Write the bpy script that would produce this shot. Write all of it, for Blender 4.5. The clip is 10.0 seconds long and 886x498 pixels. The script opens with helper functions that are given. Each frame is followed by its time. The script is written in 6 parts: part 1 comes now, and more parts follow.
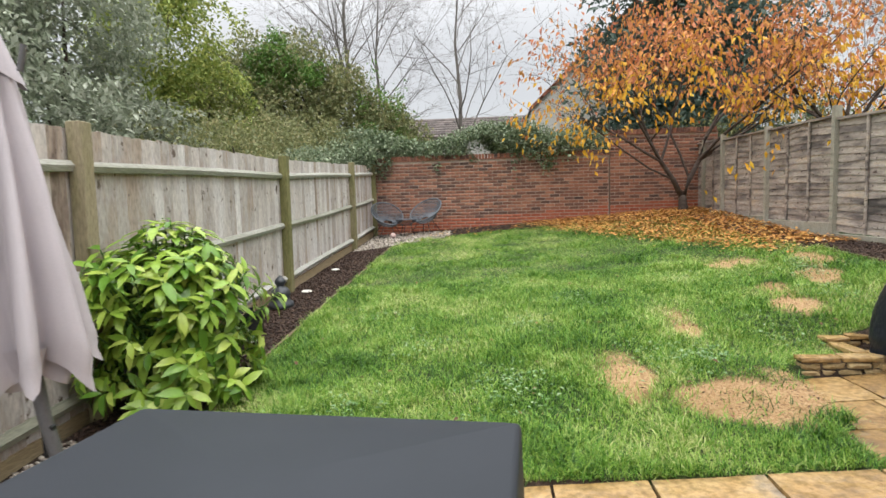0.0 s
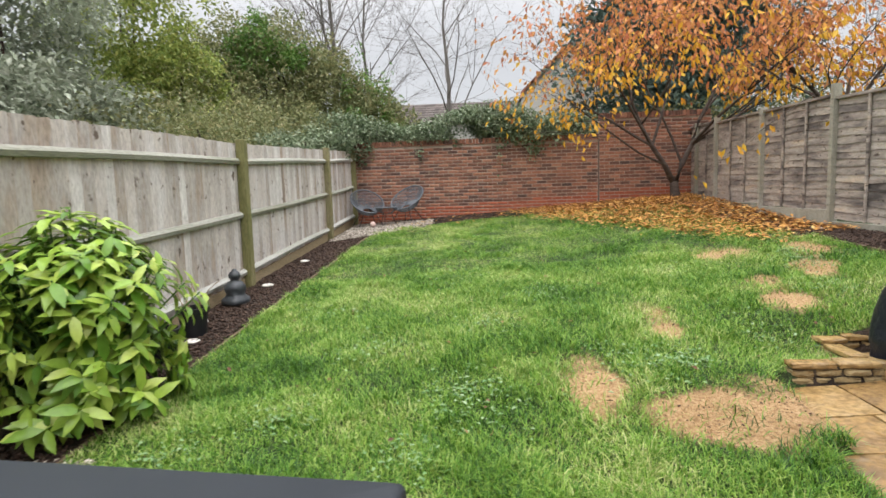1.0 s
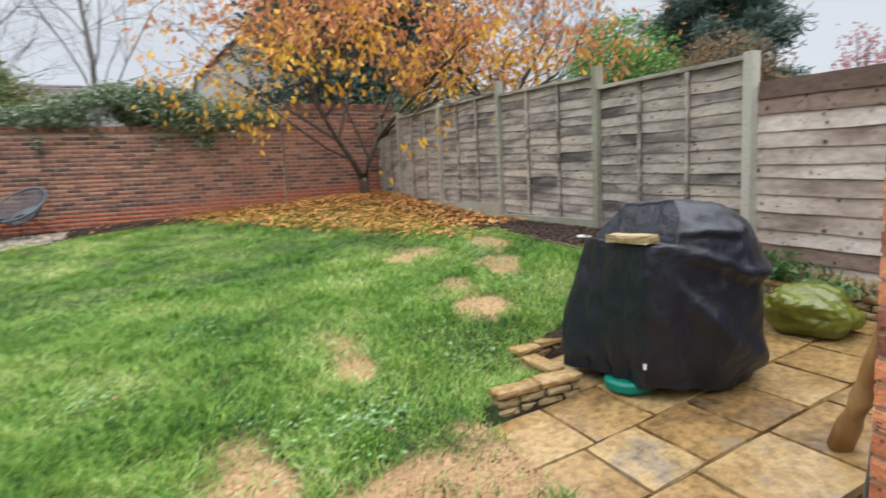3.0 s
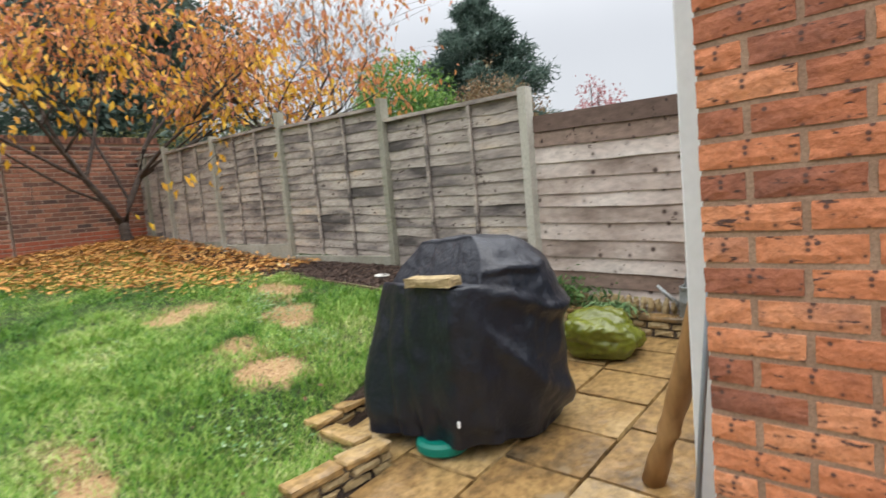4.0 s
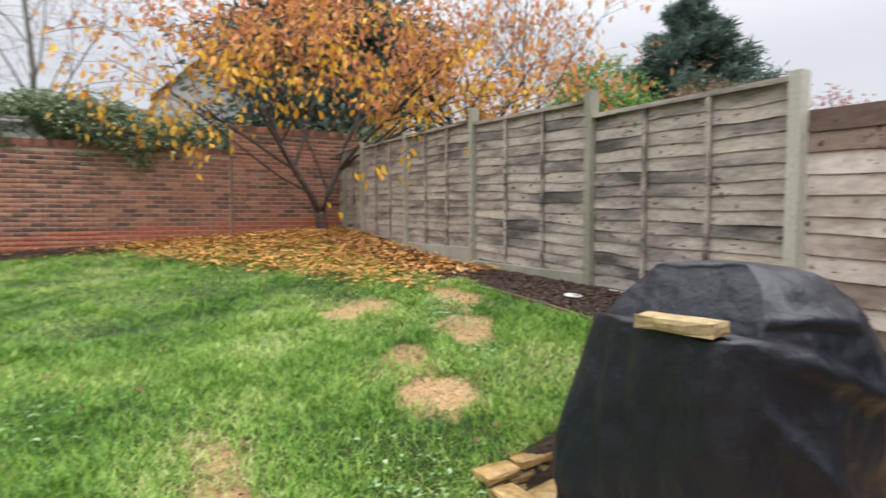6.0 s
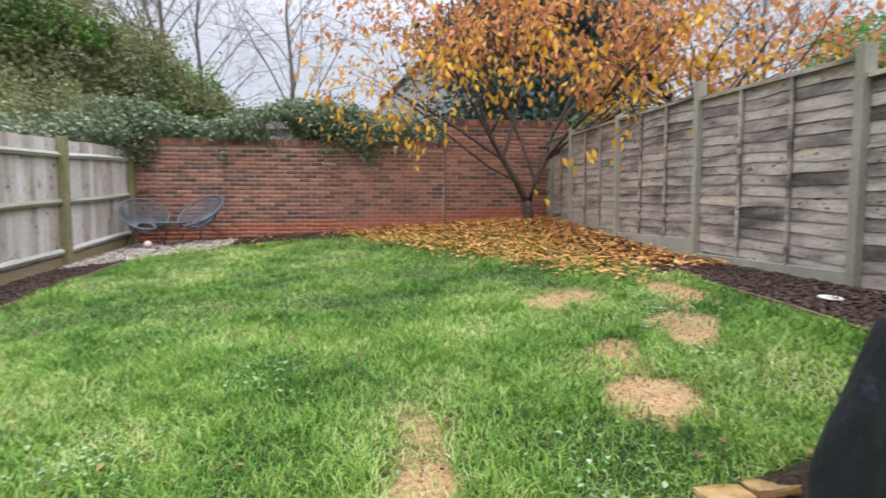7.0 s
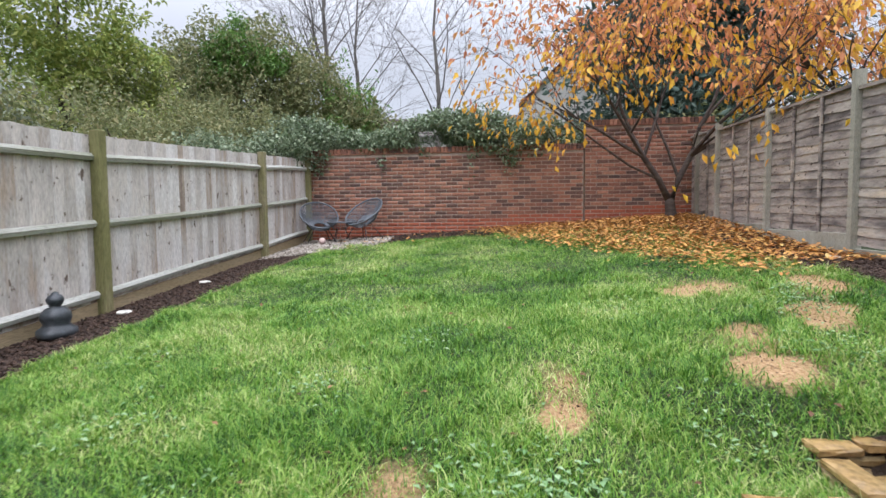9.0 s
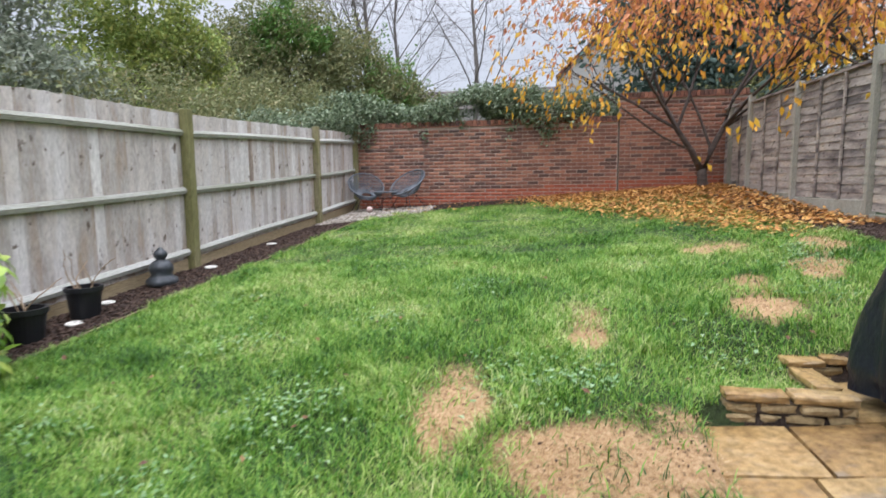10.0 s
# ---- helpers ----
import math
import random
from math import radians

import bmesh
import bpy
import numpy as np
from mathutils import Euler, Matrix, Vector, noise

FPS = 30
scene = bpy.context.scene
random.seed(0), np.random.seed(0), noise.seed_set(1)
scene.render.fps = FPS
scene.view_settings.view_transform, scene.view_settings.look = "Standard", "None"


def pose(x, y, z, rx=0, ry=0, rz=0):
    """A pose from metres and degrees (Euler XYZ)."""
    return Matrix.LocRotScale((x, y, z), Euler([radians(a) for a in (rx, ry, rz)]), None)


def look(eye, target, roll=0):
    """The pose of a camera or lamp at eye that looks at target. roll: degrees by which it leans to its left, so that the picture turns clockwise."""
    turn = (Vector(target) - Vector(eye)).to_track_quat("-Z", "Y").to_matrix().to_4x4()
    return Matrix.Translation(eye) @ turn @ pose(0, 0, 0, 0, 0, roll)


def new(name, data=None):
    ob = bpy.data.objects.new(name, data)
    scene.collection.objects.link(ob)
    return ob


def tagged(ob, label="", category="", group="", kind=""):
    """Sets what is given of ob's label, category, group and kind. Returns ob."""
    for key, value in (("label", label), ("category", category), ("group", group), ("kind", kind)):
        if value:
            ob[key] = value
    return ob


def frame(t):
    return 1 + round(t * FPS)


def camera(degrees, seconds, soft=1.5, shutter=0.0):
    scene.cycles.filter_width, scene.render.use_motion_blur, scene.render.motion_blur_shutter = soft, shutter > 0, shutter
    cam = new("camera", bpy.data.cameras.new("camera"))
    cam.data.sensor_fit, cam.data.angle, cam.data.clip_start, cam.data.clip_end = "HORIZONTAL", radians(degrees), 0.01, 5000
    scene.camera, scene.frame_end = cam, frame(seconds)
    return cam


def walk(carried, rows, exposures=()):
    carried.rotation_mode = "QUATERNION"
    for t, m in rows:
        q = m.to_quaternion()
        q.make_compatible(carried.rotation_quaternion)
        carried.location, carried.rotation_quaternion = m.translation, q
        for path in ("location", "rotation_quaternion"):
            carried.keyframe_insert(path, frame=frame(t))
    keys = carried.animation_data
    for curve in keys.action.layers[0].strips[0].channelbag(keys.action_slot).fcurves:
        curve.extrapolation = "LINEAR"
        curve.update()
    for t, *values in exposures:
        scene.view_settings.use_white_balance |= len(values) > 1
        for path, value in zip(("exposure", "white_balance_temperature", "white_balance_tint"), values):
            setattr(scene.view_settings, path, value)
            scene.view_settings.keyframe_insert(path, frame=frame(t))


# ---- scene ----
cam = camera(78.8, 10.0, shutter=0.4)
PATH = [
    (0, (0.333, -0.153, 1.296), (0.157, 1.833, 1.139), -1.6),
    (0.5, (0.506, 0.176, 1.255), (0.314, 2.159, 1.084), -1.5),
    (1, (0.646, 0.364, 1.277), (0.475, 2.347, 1.075), -1.8),
    (1.5, (0.694, 0.632, 1.256), (0.721, 2.619, 1.031), -2.5),
    (2, (0.759, 0.919, 1.273), (1.035, 2.883, 1.017), -3.1),
    (2.2, (0.831, 1.027, 1.27), (1.208, 2.97, 0.983), -3.1),
    (3.3, (1.233, 1.689, 1.263), (2.3, 3.367, 1.048), -3.8),
    (3.5, (1.269, 1.758, 1.281), (2.475, 3.341, 1.086), -4.7),
    (4, (1.477, 1.881, 1.279), (2.932, 3.242, 1.102), -5.2),
    (4.5, (1.692, 1.976, 1.284), (3.224, 3.255, 1.156), -4.2),
    (5, (1.775, 2.14, 1.281), (3.273, 3.459, 1.152), -2.6),
    (5.5, (1.779, 2.367, 1.288), (3.072, 3.889, 1.179), -1.0),
    (6, (1.77, 2.493, 1.246), (2.733, 4.242, 1.137), -0.2),
    (7.3, (1.815, 2.634, 1.182), (1.918, 4.627, 1.048), 0.0),
    (7.5, (1.818, 2.643, 1.174), (1.851, 4.639, 1.046), 0.1),
    (8, (1.828, 2.591, 1.163), (1.707, 4.584, 1.054), -0.2),
    (8.5, (1.773, 2.324, 1.143), (1.545, 4.308, 1.03), -1.2),
    (9, (1.737, 1.981, 1.145), (1.484, 3.961, 1.019), -0.6),
    (9.5, (1.76, 1.612, 1.095), (1.472, 3.587, 0.96), -0.1),
    (10, (1.725, 1.263, 1.092), (1.349, 3.214, 0.868), -0.6),
]
EXPOSURES = [(0.0, 0.38, 6500, 10), (1.0, 0.38, 6500, 11), (2.0, 0.37, 6150, 10), (3.5, 0.38, 6200, 10), (4.0, 0.39, 6350, 10), (5.5, 0.42, 6450, 11), (7.5, 0.39, 5950, 14), (10.0, 0.36, 5900, 14)]
walk(cam, [(t, look(eye, target, roll)) for t, eye, target, roll in PATH], EXPOSURES)

# ---- light ----
SUN_EL, SUN_ROT = radians(72), radians(162)
world = bpy.data.worlds.new("overcast_sky")
scene.world = world
world.use_nodes = True
wn, wl = world.node_tree.nodes, world.node_tree.links
wn.clear()
sky = wn.new("ShaderNodeTexSky")
sky.sky_type, sky.sun_disc, sky.sun_elevation, sky.sun_rotation = "NISHITA", False, SUN_EL, SUN_ROT
bg_sky, bg_cloud, add, wout = wn.new("ShaderNodeBackground"), wn.new("ShaderNodeBackground"), wn.new("ShaderNodeAddShader"), wn.new("ShaderNodeOutputWorld")
bg_sky.inputs["Strength"].default_value = 0.015
wl.new(sky.outputs[0], bg_sky.inputs["Color"])
wco, wno, wramp = wn.new("ShaderNodeTexCoord"), wn.new("ShaderNodeTexNoise"), wn.new("ShaderNodeValToRGB")
wno.inputs["Scale"].default_value, wno.inputs["Detail"].default_value = 2.2, 4
wramp.color_ramp.elements[0].color, wramp.color_ramp.elements[1].color = (0.86, 0.868, 0.88, 1), (0.96, 0.96, 0.965, 1)
wramp.color_ramp.elements[0].position, wramp.color_ramp.elements[1].position = 0.3, 0.7
wl.new(wco.outputs["Generated"], wno.inputs["Vector"])
wl.new(wno.outputs["Fac"], wramp.inputs["Fac"])
wl.new(wramp.outputs[0], bg_cloud.inputs["Color"])
# an overcast sky is about three times as bright overhead as at the horizon
wsep, wmap = wn.new("ShaderNodeSeparateXYZ"), wn.new("ShaderNodeMapRange")
wl.new(wco.outputs["Generated"], wsep.inputs[0])
wl.new(wsep.outputs["Z"], wmap.inputs["Value"])
wmap.interpolation_type = "SMOOTHSTEP"
wmap.inputs["From Min"].default_value, wmap.inputs["From Max"].default_value = 0.22, 0.85
wmap.inputs["To Min"].default_value, wmap.inputs["To Max"].default_value = 0.58, 2.65
wl.new(wmap.outputs[0], bg_cloud.inputs["Strength"])
wl.new(bg_sky.outputs[0], add.inputs[0])
wl.new(bg_cloud.outputs[0], add.inputs[1])
wl.new(add.outputs[0], wout.inputs["Surface"])
sun_data = bpy.data.lights.new("sun", "SUN")
sun_data.energy, sun_data.angle, sun_data.color = 1.3, radians(50), (1.0, 0.96, 0.9)
sun = new("sun", sun_data)
sun.matrix_world = look((2, -6, 20), (0, 0, 0))

# ---- materials ----


def ramp_of(nt, fac, stops):
    r = nt.nodes.new("ShaderNodeValToRGB")
    els = r.color_ramp.elements
    while len(els) < len(stops):
        els.new(0.5)
    for e, (p, c) in zip(els, stops):
        e.position, e.color = p, (*c, 1)
    nt.links.new(fac, r.inputs["Fac"])
    return r.outputs["Color"]


def noise_of(nt, scale, detail=4, stretch=None, seed=None, rough=0.55):
    n = nt.nodes.new("ShaderNodeTexNoise")
    n.inputs["Scale"].default_value, n.inputs["Detail"].default_value, n.inputs["Roughness"].default_value = scale, detail, rough
    co = nt.nodes.new("ShaderNodeTexCoord")
    src = co.outputs["Object"]
    if seed is not None:
        a = nt.nodes.new("ShaderNodeVectorMath")
        a.operation = "ADD"
        nt.links.new(src, a.inputs[0])
        m = nt.nodes.new("ShaderNodeVectorMath")
        m.operation = "SCALE"
        m.inputs[0].default_value = (31.7, 17.3, 23.1)
        nt.links.new(seed, m.inputs["Scale"])
        nt.links.new(m.outputs[0], a.inputs[1])
        src = a.outputs[0]
    if stretch:
        mp = nt.nodes.new("ShaderNodeMapping")
        mp.inputs["Scale"].default_value = stretch
        nt.links.new(src, mp.inputs["Vector"])
        src = mp.outputs[0]
    nt.links.new(src, n.inputs["Vector"])
    return n.outputs["Fac"]


def mixc(nt, fac, a, b, blend="MIX"):
    m = nt.nodes.new("ShaderNodeMix")
    m.data_type, m.blend_type = "RGBA", blend
    for sock, v in ((m.inputs[0], fac), (m.inputs[6], a), (m.inputs[7], b)):
        if isinstance(v, (int, float)):
            sock.default_value = v
        elif isinstance(v, tuple):
            sock.default_value = (*v, 1)
        else:
            nt.links.new(v, sock)
    return m.outputs[2]


def material(name, stops, scale=3.0, stretch=None, fine=40.0, fine_amount=0.35, rough=0.8, bump=0.3, bump_scale=60.0, bump_dist=0.004,
             vary=None, amount=0.55, swing=0.75, anchored=False, metal=0.0, spots=None, coat=0.0, spec=0.4, translucent=0.0, knots=None):
    """A Principled material: coarse colour by a ramp, fine darker grain, bump; vary: 'object' or 'island' brings a shift of tone piece by piece."""
    mat = bpy.data.materials.new(name)
    mat.use_nodes = True
    nt = mat.node_tree
    b = nt.nodes["Principled BSDF"]
    seed = None
    if vary == "object":
        seed = nt.nodes.new("ShaderNodeObjectInfo").outputs["Random"]
    elif vary == "island":
        seed = nt.nodes.new("ShaderNodeNewGeometry").outputs["Random Per Island"]
    f = noise_of(nt, scale, 5, stretch, None if anchored else seed)
    if seed is not None:
        mm = nt.nodes.new("ShaderNodeMath")
        mm.operation = "MULTIPLY_ADD"
        nt.links.new(seed, mm.inputs[0])
        mm.inputs[1].default_value = amount
        half = nt.nodes.new("ShaderNodeMath")
        half.operation = "MULTIPLY_ADD"
        half.inputs[1].default_value, half.inputs[2].default_value = swing, 0.5 - swing / 2 - amount / 2
        nt.links.new(f, half.inputs[0])
        nt.links.new(half.outputs[0], mm.inputs[2])
        f = mm.outputs[0]
    col = ramp_of(nt, f, stops)
    g = noise_of(nt, fine, 6, stretch, seed)
    dark = ramp_of(nt, g, [(0.3, (1 - fine_amount,) * 3), (0.62, (1.0, 1.0, 1.0))])
    col = mixc(nt, 1.0, col, dark, "MULTIPLY")
    if spots:
        sc, thr, sp_col, sp_stretch = spots
        s = noise_of(nt, sc, 3, sp_stretch, seed)
        sf = ramp_of(nt, s, [(thr, (0, 0, 0)), (thr + 0.06, (1, 1, 1))])
        col = mixc(nt, sf, col, sp_col)
    if knots:
        k_scale, k_size, k_col = knots
        vor, kc = nt.nodes.new("ShaderNodeTexVoronoi"), nt.nodes.new("ShaderNodeTexCoord")
        vor.inputs["Scale"].default_value = k_scale
        nt.links.new(kc.outputs["Object"], vor.inputs["Vector"])
        kf = ramp_of(nt, vor.outputs["Distance"], [(0.0, (1, 1, 1)), (k_size * 0.7, (0.85, 0.85, 0.85)), (k_size, (0.25, 0.25, 0.25)), (k_size * 1.6, (0, 0, 0))])
        col = mixc(nt, kf, col, k_col)
    nt.links.new(col, b.inputs["Base Color"])
    b.inputs["Roughness"].default_value, b.inputs["Metallic"].default_value = rough, metal
    b.inputs["Specular IOR Level"].default_value, b.inputs["Coat Weight"].default_value = spec, coat
    if bump:
        bn = nt.nodes.new("ShaderNodeBump")
        bn.inputs["Strength"].default_value, bn.inputs["Distance"].default_value = bump, bump_dist
        nt.links.new(noise_of(nt, bump_scale, 6, stretch, seed), bn.inputs["Height"])
        nt.links.new(bn.outputs[0], b.inputs["Normal"])
    if translucent:
        tr, mx = nt.nodes.new("ShaderNodeBsdfTranslucent"), nt.nodes.new("ShaderNodeMixShader")
        mx.inputs[0].default_value = translucent
        nt.links.new(col, tr.inputs["Color"])
        nt.links.new(b.outputs[0], mx.inputs[1])
        nt.links.new(tr.outputs[0], mx.inputs[2])
        nt.links.new(mx.outputs[0], nt.nodes["Material Output"].inputs["Surface"])
    return mat


M_SOIL = material("soil", [(0.3, (0.028, 0.018, 0.012)), (0.7, (0.07, 0.045, 0.03))], 6, None, 50, 0.6, 0.95, 1.0, 45, 0.03)
# turf colour is darkened to deepen the shade between the grass blades
M_TURF = material("turf", [(0.3, (0.022, 0.036, 0.010)), (0.7, (0.055, 0.085, 0.02))], 3, None, 60, 0.6, 0.95, 1.0, 60, 0.02)
M_GRASS = material("grass_blades", [(0.05, (0.022, 0.085, 0.010)), (0.28, (0.085, 0.235, 0.022)), (0.52, (0.205, 0.39, 0.048)), (0.78, (0.36, 0.515, 0.10)), (0.98, (0.64, 0.64, 0.30))], 1.1, None, 7, 0.2, 0.5, 0, vary="island", amount=0.76, swing=1.6, anchored=True, translucent=0.27)
M_STRAW = material("dry_grass", [(0.1, (0.30, 0.18, 0.075)), (0.5, (0.49, 0.32, 0.15)), (0.9, (0.60, 0.44, 0.24))], 3, None, 20, 0.25, 0.8, 0, vary="island", translucent=0.2)
M_CLOVER = material("clover_leaf", [(0.1, (0.12, 0.27, 0.085)), (0.6, (0.28, 0.43, 0.20)), (0.95, (0.48, 0.60, 0.38))], 3, None, 20, 0.2, 0.6, 0, vary="island", translucent=0.25)
M_CHIP = material("bark_chip", [(0.1, (0.022, 0.012, 0.008)), (0.5, (0.06, 0.035, 0.024)), (0.95, (0.13, 0.08, 0.055))], 20, None, 60, 0.4, 0.85, 0.4, vary="island")
M_GRAVEL = material("gravel", [(0.1, (0.20, 0.17, 0.14)), (0.5, (0.42, 0.37, 0.31)), (0.95, (0.68, 0.62, 0.54))], 20, None, 90, 0.3, 0.8, 0.3, vary="island")
M_SLAB = material("riven_sandstone", [(0.05, (0.13, 0.092, 0.05)), (0.28, (0.28, 0.17, 0.066)), (0.55, (0.39, 0.25, 0.10)), (0.8, (0.45, 0.31, 0.14)), (0.97, (0.30, 0.24, 0.165))], 4, None, 24, 0.5, 0.27, 0.9, 10, 0.018, vary="object", amount=0.55, swing=1.3, spec=0.5, spots=(3.2, 0.655, (0.25, 0.185, 0.11), None))
M_JOINT = material("wet_mortar", [(0.3, (0.07, 0.055, 0.04)), (0.7, (0.15, 0.12, 0.09))], 12, None, 90, 0.4, 0.8, 0.6, 90, 0.01)
# the brick's thin dark creases are put into the colour as spots, not shaped
M_BRICK = material("rustic_brick", [(0.0, (0.17, 0.075, 0.055)), (0.2, (0.33, 0.12, 0.068)), (0.4, (0.49, 0.17, 0.08)), (0.65, (0.60, 0.225, 0.105)), (0.85, (0.66, 0.28, 0.14)), (1.0, (0.30, 0.13, 0.09))], 4, None, 55, 0.30, 0.85, 0.9, 38, 0.010, vary="object", amount=0.75, spots=(40, 0.62, (0.075, 0.04, 0.033), (0.6, 0.5, 1.7)), knots=(34.0, 0.19, (0.07, 0.038, 0.032)))
M_OLDBRICK = material("old_brick", [(0.0, (0.085, 0.058, 0.052)), (0.25, (0.17, 0.09, 0.068)), (0.5, (0.275, 0.125, 0.083)), (0.75, (0.37, 0.165, 0.105)), (1.0, (0.47, 0.245, 0.165))], 1.2, None, 30, 0.35, 0.9, 0.6, 70, 0.006, vary="object", amount=0.75)
M_OLDBRICK_I = material("old_brick_far", [(0.0, (0.085, 0.058, 0.052)), (0.25, (0.17, 0.09, 0.068)), (0.5, (0.275, 0.125, 0.083)), (0.75, (0.37, 0.165, 0.105)), (1.0, (0.47, 0.245, 0.165))], 1.2, None, 30, 0.35, 0.9, 0.6, 70, 0.006, vary="island", amount=0.75)
M_REDBRICK = material("red_damp_brick", [(0.0, (0.30, 0.085, 0.05)), (0.5, (0.40, 0.12, 0.065)), (1.0, (0.46, 0.15, 0.085))], 3, None, 30, 0.3, 0.9, 0.5, 70, 0.006, vary="object")
M_REDBRICK_I = material("red_damp_brick_far", [(0.0, (0.30, 0.085, 0.05)), (0.5, (0.40, 0.12, 0.065)), (1.0, (0.46, 0.15, 0.085))], 3, None, 30, 0.3, 0.9, 0.5, 70, 0.006, vary="island")
M_MORTAR = material("mortar", [(0.3, (0.29, 0.185, 0.125)), (0.7, (0.41, 0.275, 0.19))], 8, None, 120, 0.3, 0.95, 0.6, 160, 0.003)
M_OLDMORTAR = material("old_mortar", [(0.3, (0.38, 0.29, 0.235)), (0.7, (0.50, 0.395, 0.325))], 4, None, 60, 0.4, 0.95, 0.5, 90, 0.003)
M_BOARD = material("weathered_board", [(0.0, (0.20, 0.15, 0.12)), (0.16, (0.42, 0.345, 0.28)), (0.34, (0.45, 0.415, 0.385)), (0.52, (0.59, 0.54, 0.495)), (0.68, (0.61, 0.58, 0.56)), (1.0, (0.76, 0.735, 0.705))], 2.0, (2.6, 2.6, 0.55), 30, 0.36, 0.85, 0.5, 30, 0.004, vary="object", amount=0.5, swing=1.5, spots=(9, 0.64, (0.13, 0.10, 0.08), (1.6, 1.6, 0.9)), knots=(4.2, 0.065, (0.10, 0.07, 0.055)))
M_POST = material("mossy_post", [(0.2, (0.13, 0.13, 0.045)), (0.5, (0.22, 0.21, 0.085)), (0.8, (0.33, 0.28, 0.18))], 3, (3, 3, 0.6), 30, 0.4, 0.9, 0.5, 40, 0.004, vary="object")
M_RAIL = material("fence_rail", [(0.2, (0.26, 0.265, 0.20)), (0.5, (0.42, 0.42, 0.37)), (0.8, (0.58, 0.58, 0.55))], 2, (4, 0.5, 4), 30, 0.35, 0.9, 0.5, 40, 0.004, vary="object")
M_GRAVELBOARD = material("gravel_board", [(0.2, (0.28, 0.21, 0.11)), (0.8, (0.40, 0.32, 0.20))], 2, (4, 0.5, 4), 30, 0.4, 0.9, 0.4, 40, 0.004)
M_LAP = material("lapped_board", [(0.10, (0.075, 0.065, 0.06)), (0.32, (0.21, 0.18, 0.165)), (0.5, (0.36, 0.31, 0.27)), (0.7, (0.46, 0.405, 0.355)), (0.95, (0.54, 0.44, 0.34))], 1.8, (1, 0.8, 3.2), 16, 0.32, 0.85, 0.5, 26, 0.005, vary="object", amount=0.22, swing=1.9, spots=(15, 0.635, (0.07, 0.05, 0.04), (1, 0.5, 1.6)), knots=(8.0, 0.11, (0.05, 0.032, 0.025)))
M_WIDE = material("wide_board", [(0.12, (0.22, 0.165, 0.135)), (0.35, (0.43, 0.35, 0.30)), (0.55, (0.57, 0.485, 0.43)), (0.9, (0.70, 0.63, 0.57))], 1.7, (1, 0.8, 2), 16, 0.3, 0.85, 0.4, 26, 0.005, vary="object", amount=0.38, swing=1.7, spots=(21, 0.66, (0.10, 0.07, 0.055), (1, 0.6, 1.5)), knots=(8.0, 0.15, (0.04, 0.022, 0.016)))
M_BROWNBOARD = material("brown_board", [(0.2, (0.13, 0.085, 0.065)), (0.5, (0.22, 0.15, 0.115)), (0.9, (0.33, 0.245, 0.195))], 1.5, (1, 0.8, 2), 16, 0.35, 0.85, 0.4, 26, 0.005, vary="object", spots=(21, 0.64, (0.04, 0.025, 0.02), (1, 1, 1)))
M_EDGE = material("edging_timber", [(0.2, (0.10, 0.07, 0.04)), (0.8, (0.20, 0.145, 0.085))], 3, (4, 0.5, 4), 30, 0.4, 0.9, 0.4, 40, 0.004)
M_CONC = material("concrete_post", [(0.2, (0.27, 0.26, 0.20)), (0.5, (0.40, 0.385, 0.32)), (0.8, (0.52, 0.50, 0.43))], 2.5, (2, 2, 0.6), 60, 0.3, 0.9, 0.5, 120, 0.003, vary="object")
M_COTSWOLD = material("walling_stone", [(0.0, (0.20, 0.145, 0.07)), (0.4, (0.36, 0.265, 0.13)), (1.0, (0.50, 0.40, 0.23))], 6, None, 40, 0.4, 0.9, 0.9, 30, 0.012, vary="object")
M_COVER = material("black_cover", [(0.2, (0.008, 0.010, 0.017)), (0.8, (0.013, 0.016, 0.026))], 4, None, 60, 0.2, 0.36, 0.7, 11, 0.02, spec=0.42)
M_TABLE = material("grey_table_cover", [(0.2, (0.016, 0.021, 0.027)), (0.8, (0.021, 0.026, 0.034))], 3, None, 200, 0.15, 0.6, 0.2, 300, 0.001, spec=0.35)
M_WHITE = material("white_upvc", [(0.2, (0.74, 0.75, 0.77)), (0.8, (0.82, 0.83, 0.84))], 3, None, 30, 0.06, 0.35, 0, spec=0.5)
M_GREEN = material("green_plastic", [(0.2, (0.0, 0.16, 0.115)), (0.8, (0.0, 0.2, 0.14))], 3, None, 30, 0.1, 0.45, 0)
M_BARK = material("cherry_bark", [(0.2, (0.045, 0.032, 0.027)), (0.5, (0.08, 0.06, 0.05)), (0.8, (0.15, 0.125, 0.10))], 5, (1, 1, 3), 30, 0.4, 0.85, 0.7, 30, 0.01)
M_TWIG = material("grey_twig", [(0.2, (0.11, 0.095, 0.085)), (0.8, (0.22, 0.20, 0.18))], 4, None, 30, 0.3, 0.9, 0.3)


M_DARKTIMBER = material("dark_brown_timber", [(0.2, (0.075, 0.05, 0.038)), (0.8, (0.15, 0.11, 0.085))], 3, (4, 4, 0.5), 30, 0.4, 0.8, 0.4, 40, 0.004)
M_DARKGREENPAINT = material("dark_green_paint", [(0.2, (0.02, 0.035, 0.025)), (0.8, (0.03, 0.048, 0.036))], 3, None, 30, 0.2, 0.5, 0.1)
M_GREYMETAL = material("grey_gutter", [(0.2, (0.26, 0.265, 0.255)), (0.8, (0.34, 0.345, 0.335))], 3, None, 60, 0.1, 0.6, 0)


def leaf_mat(name, stops, rough=0.5, tr=0.3):
    return material(name, stops, 0.5, None, 25, 0.2, rough, 0, vary="island", translucent=tr, spec=0.35)


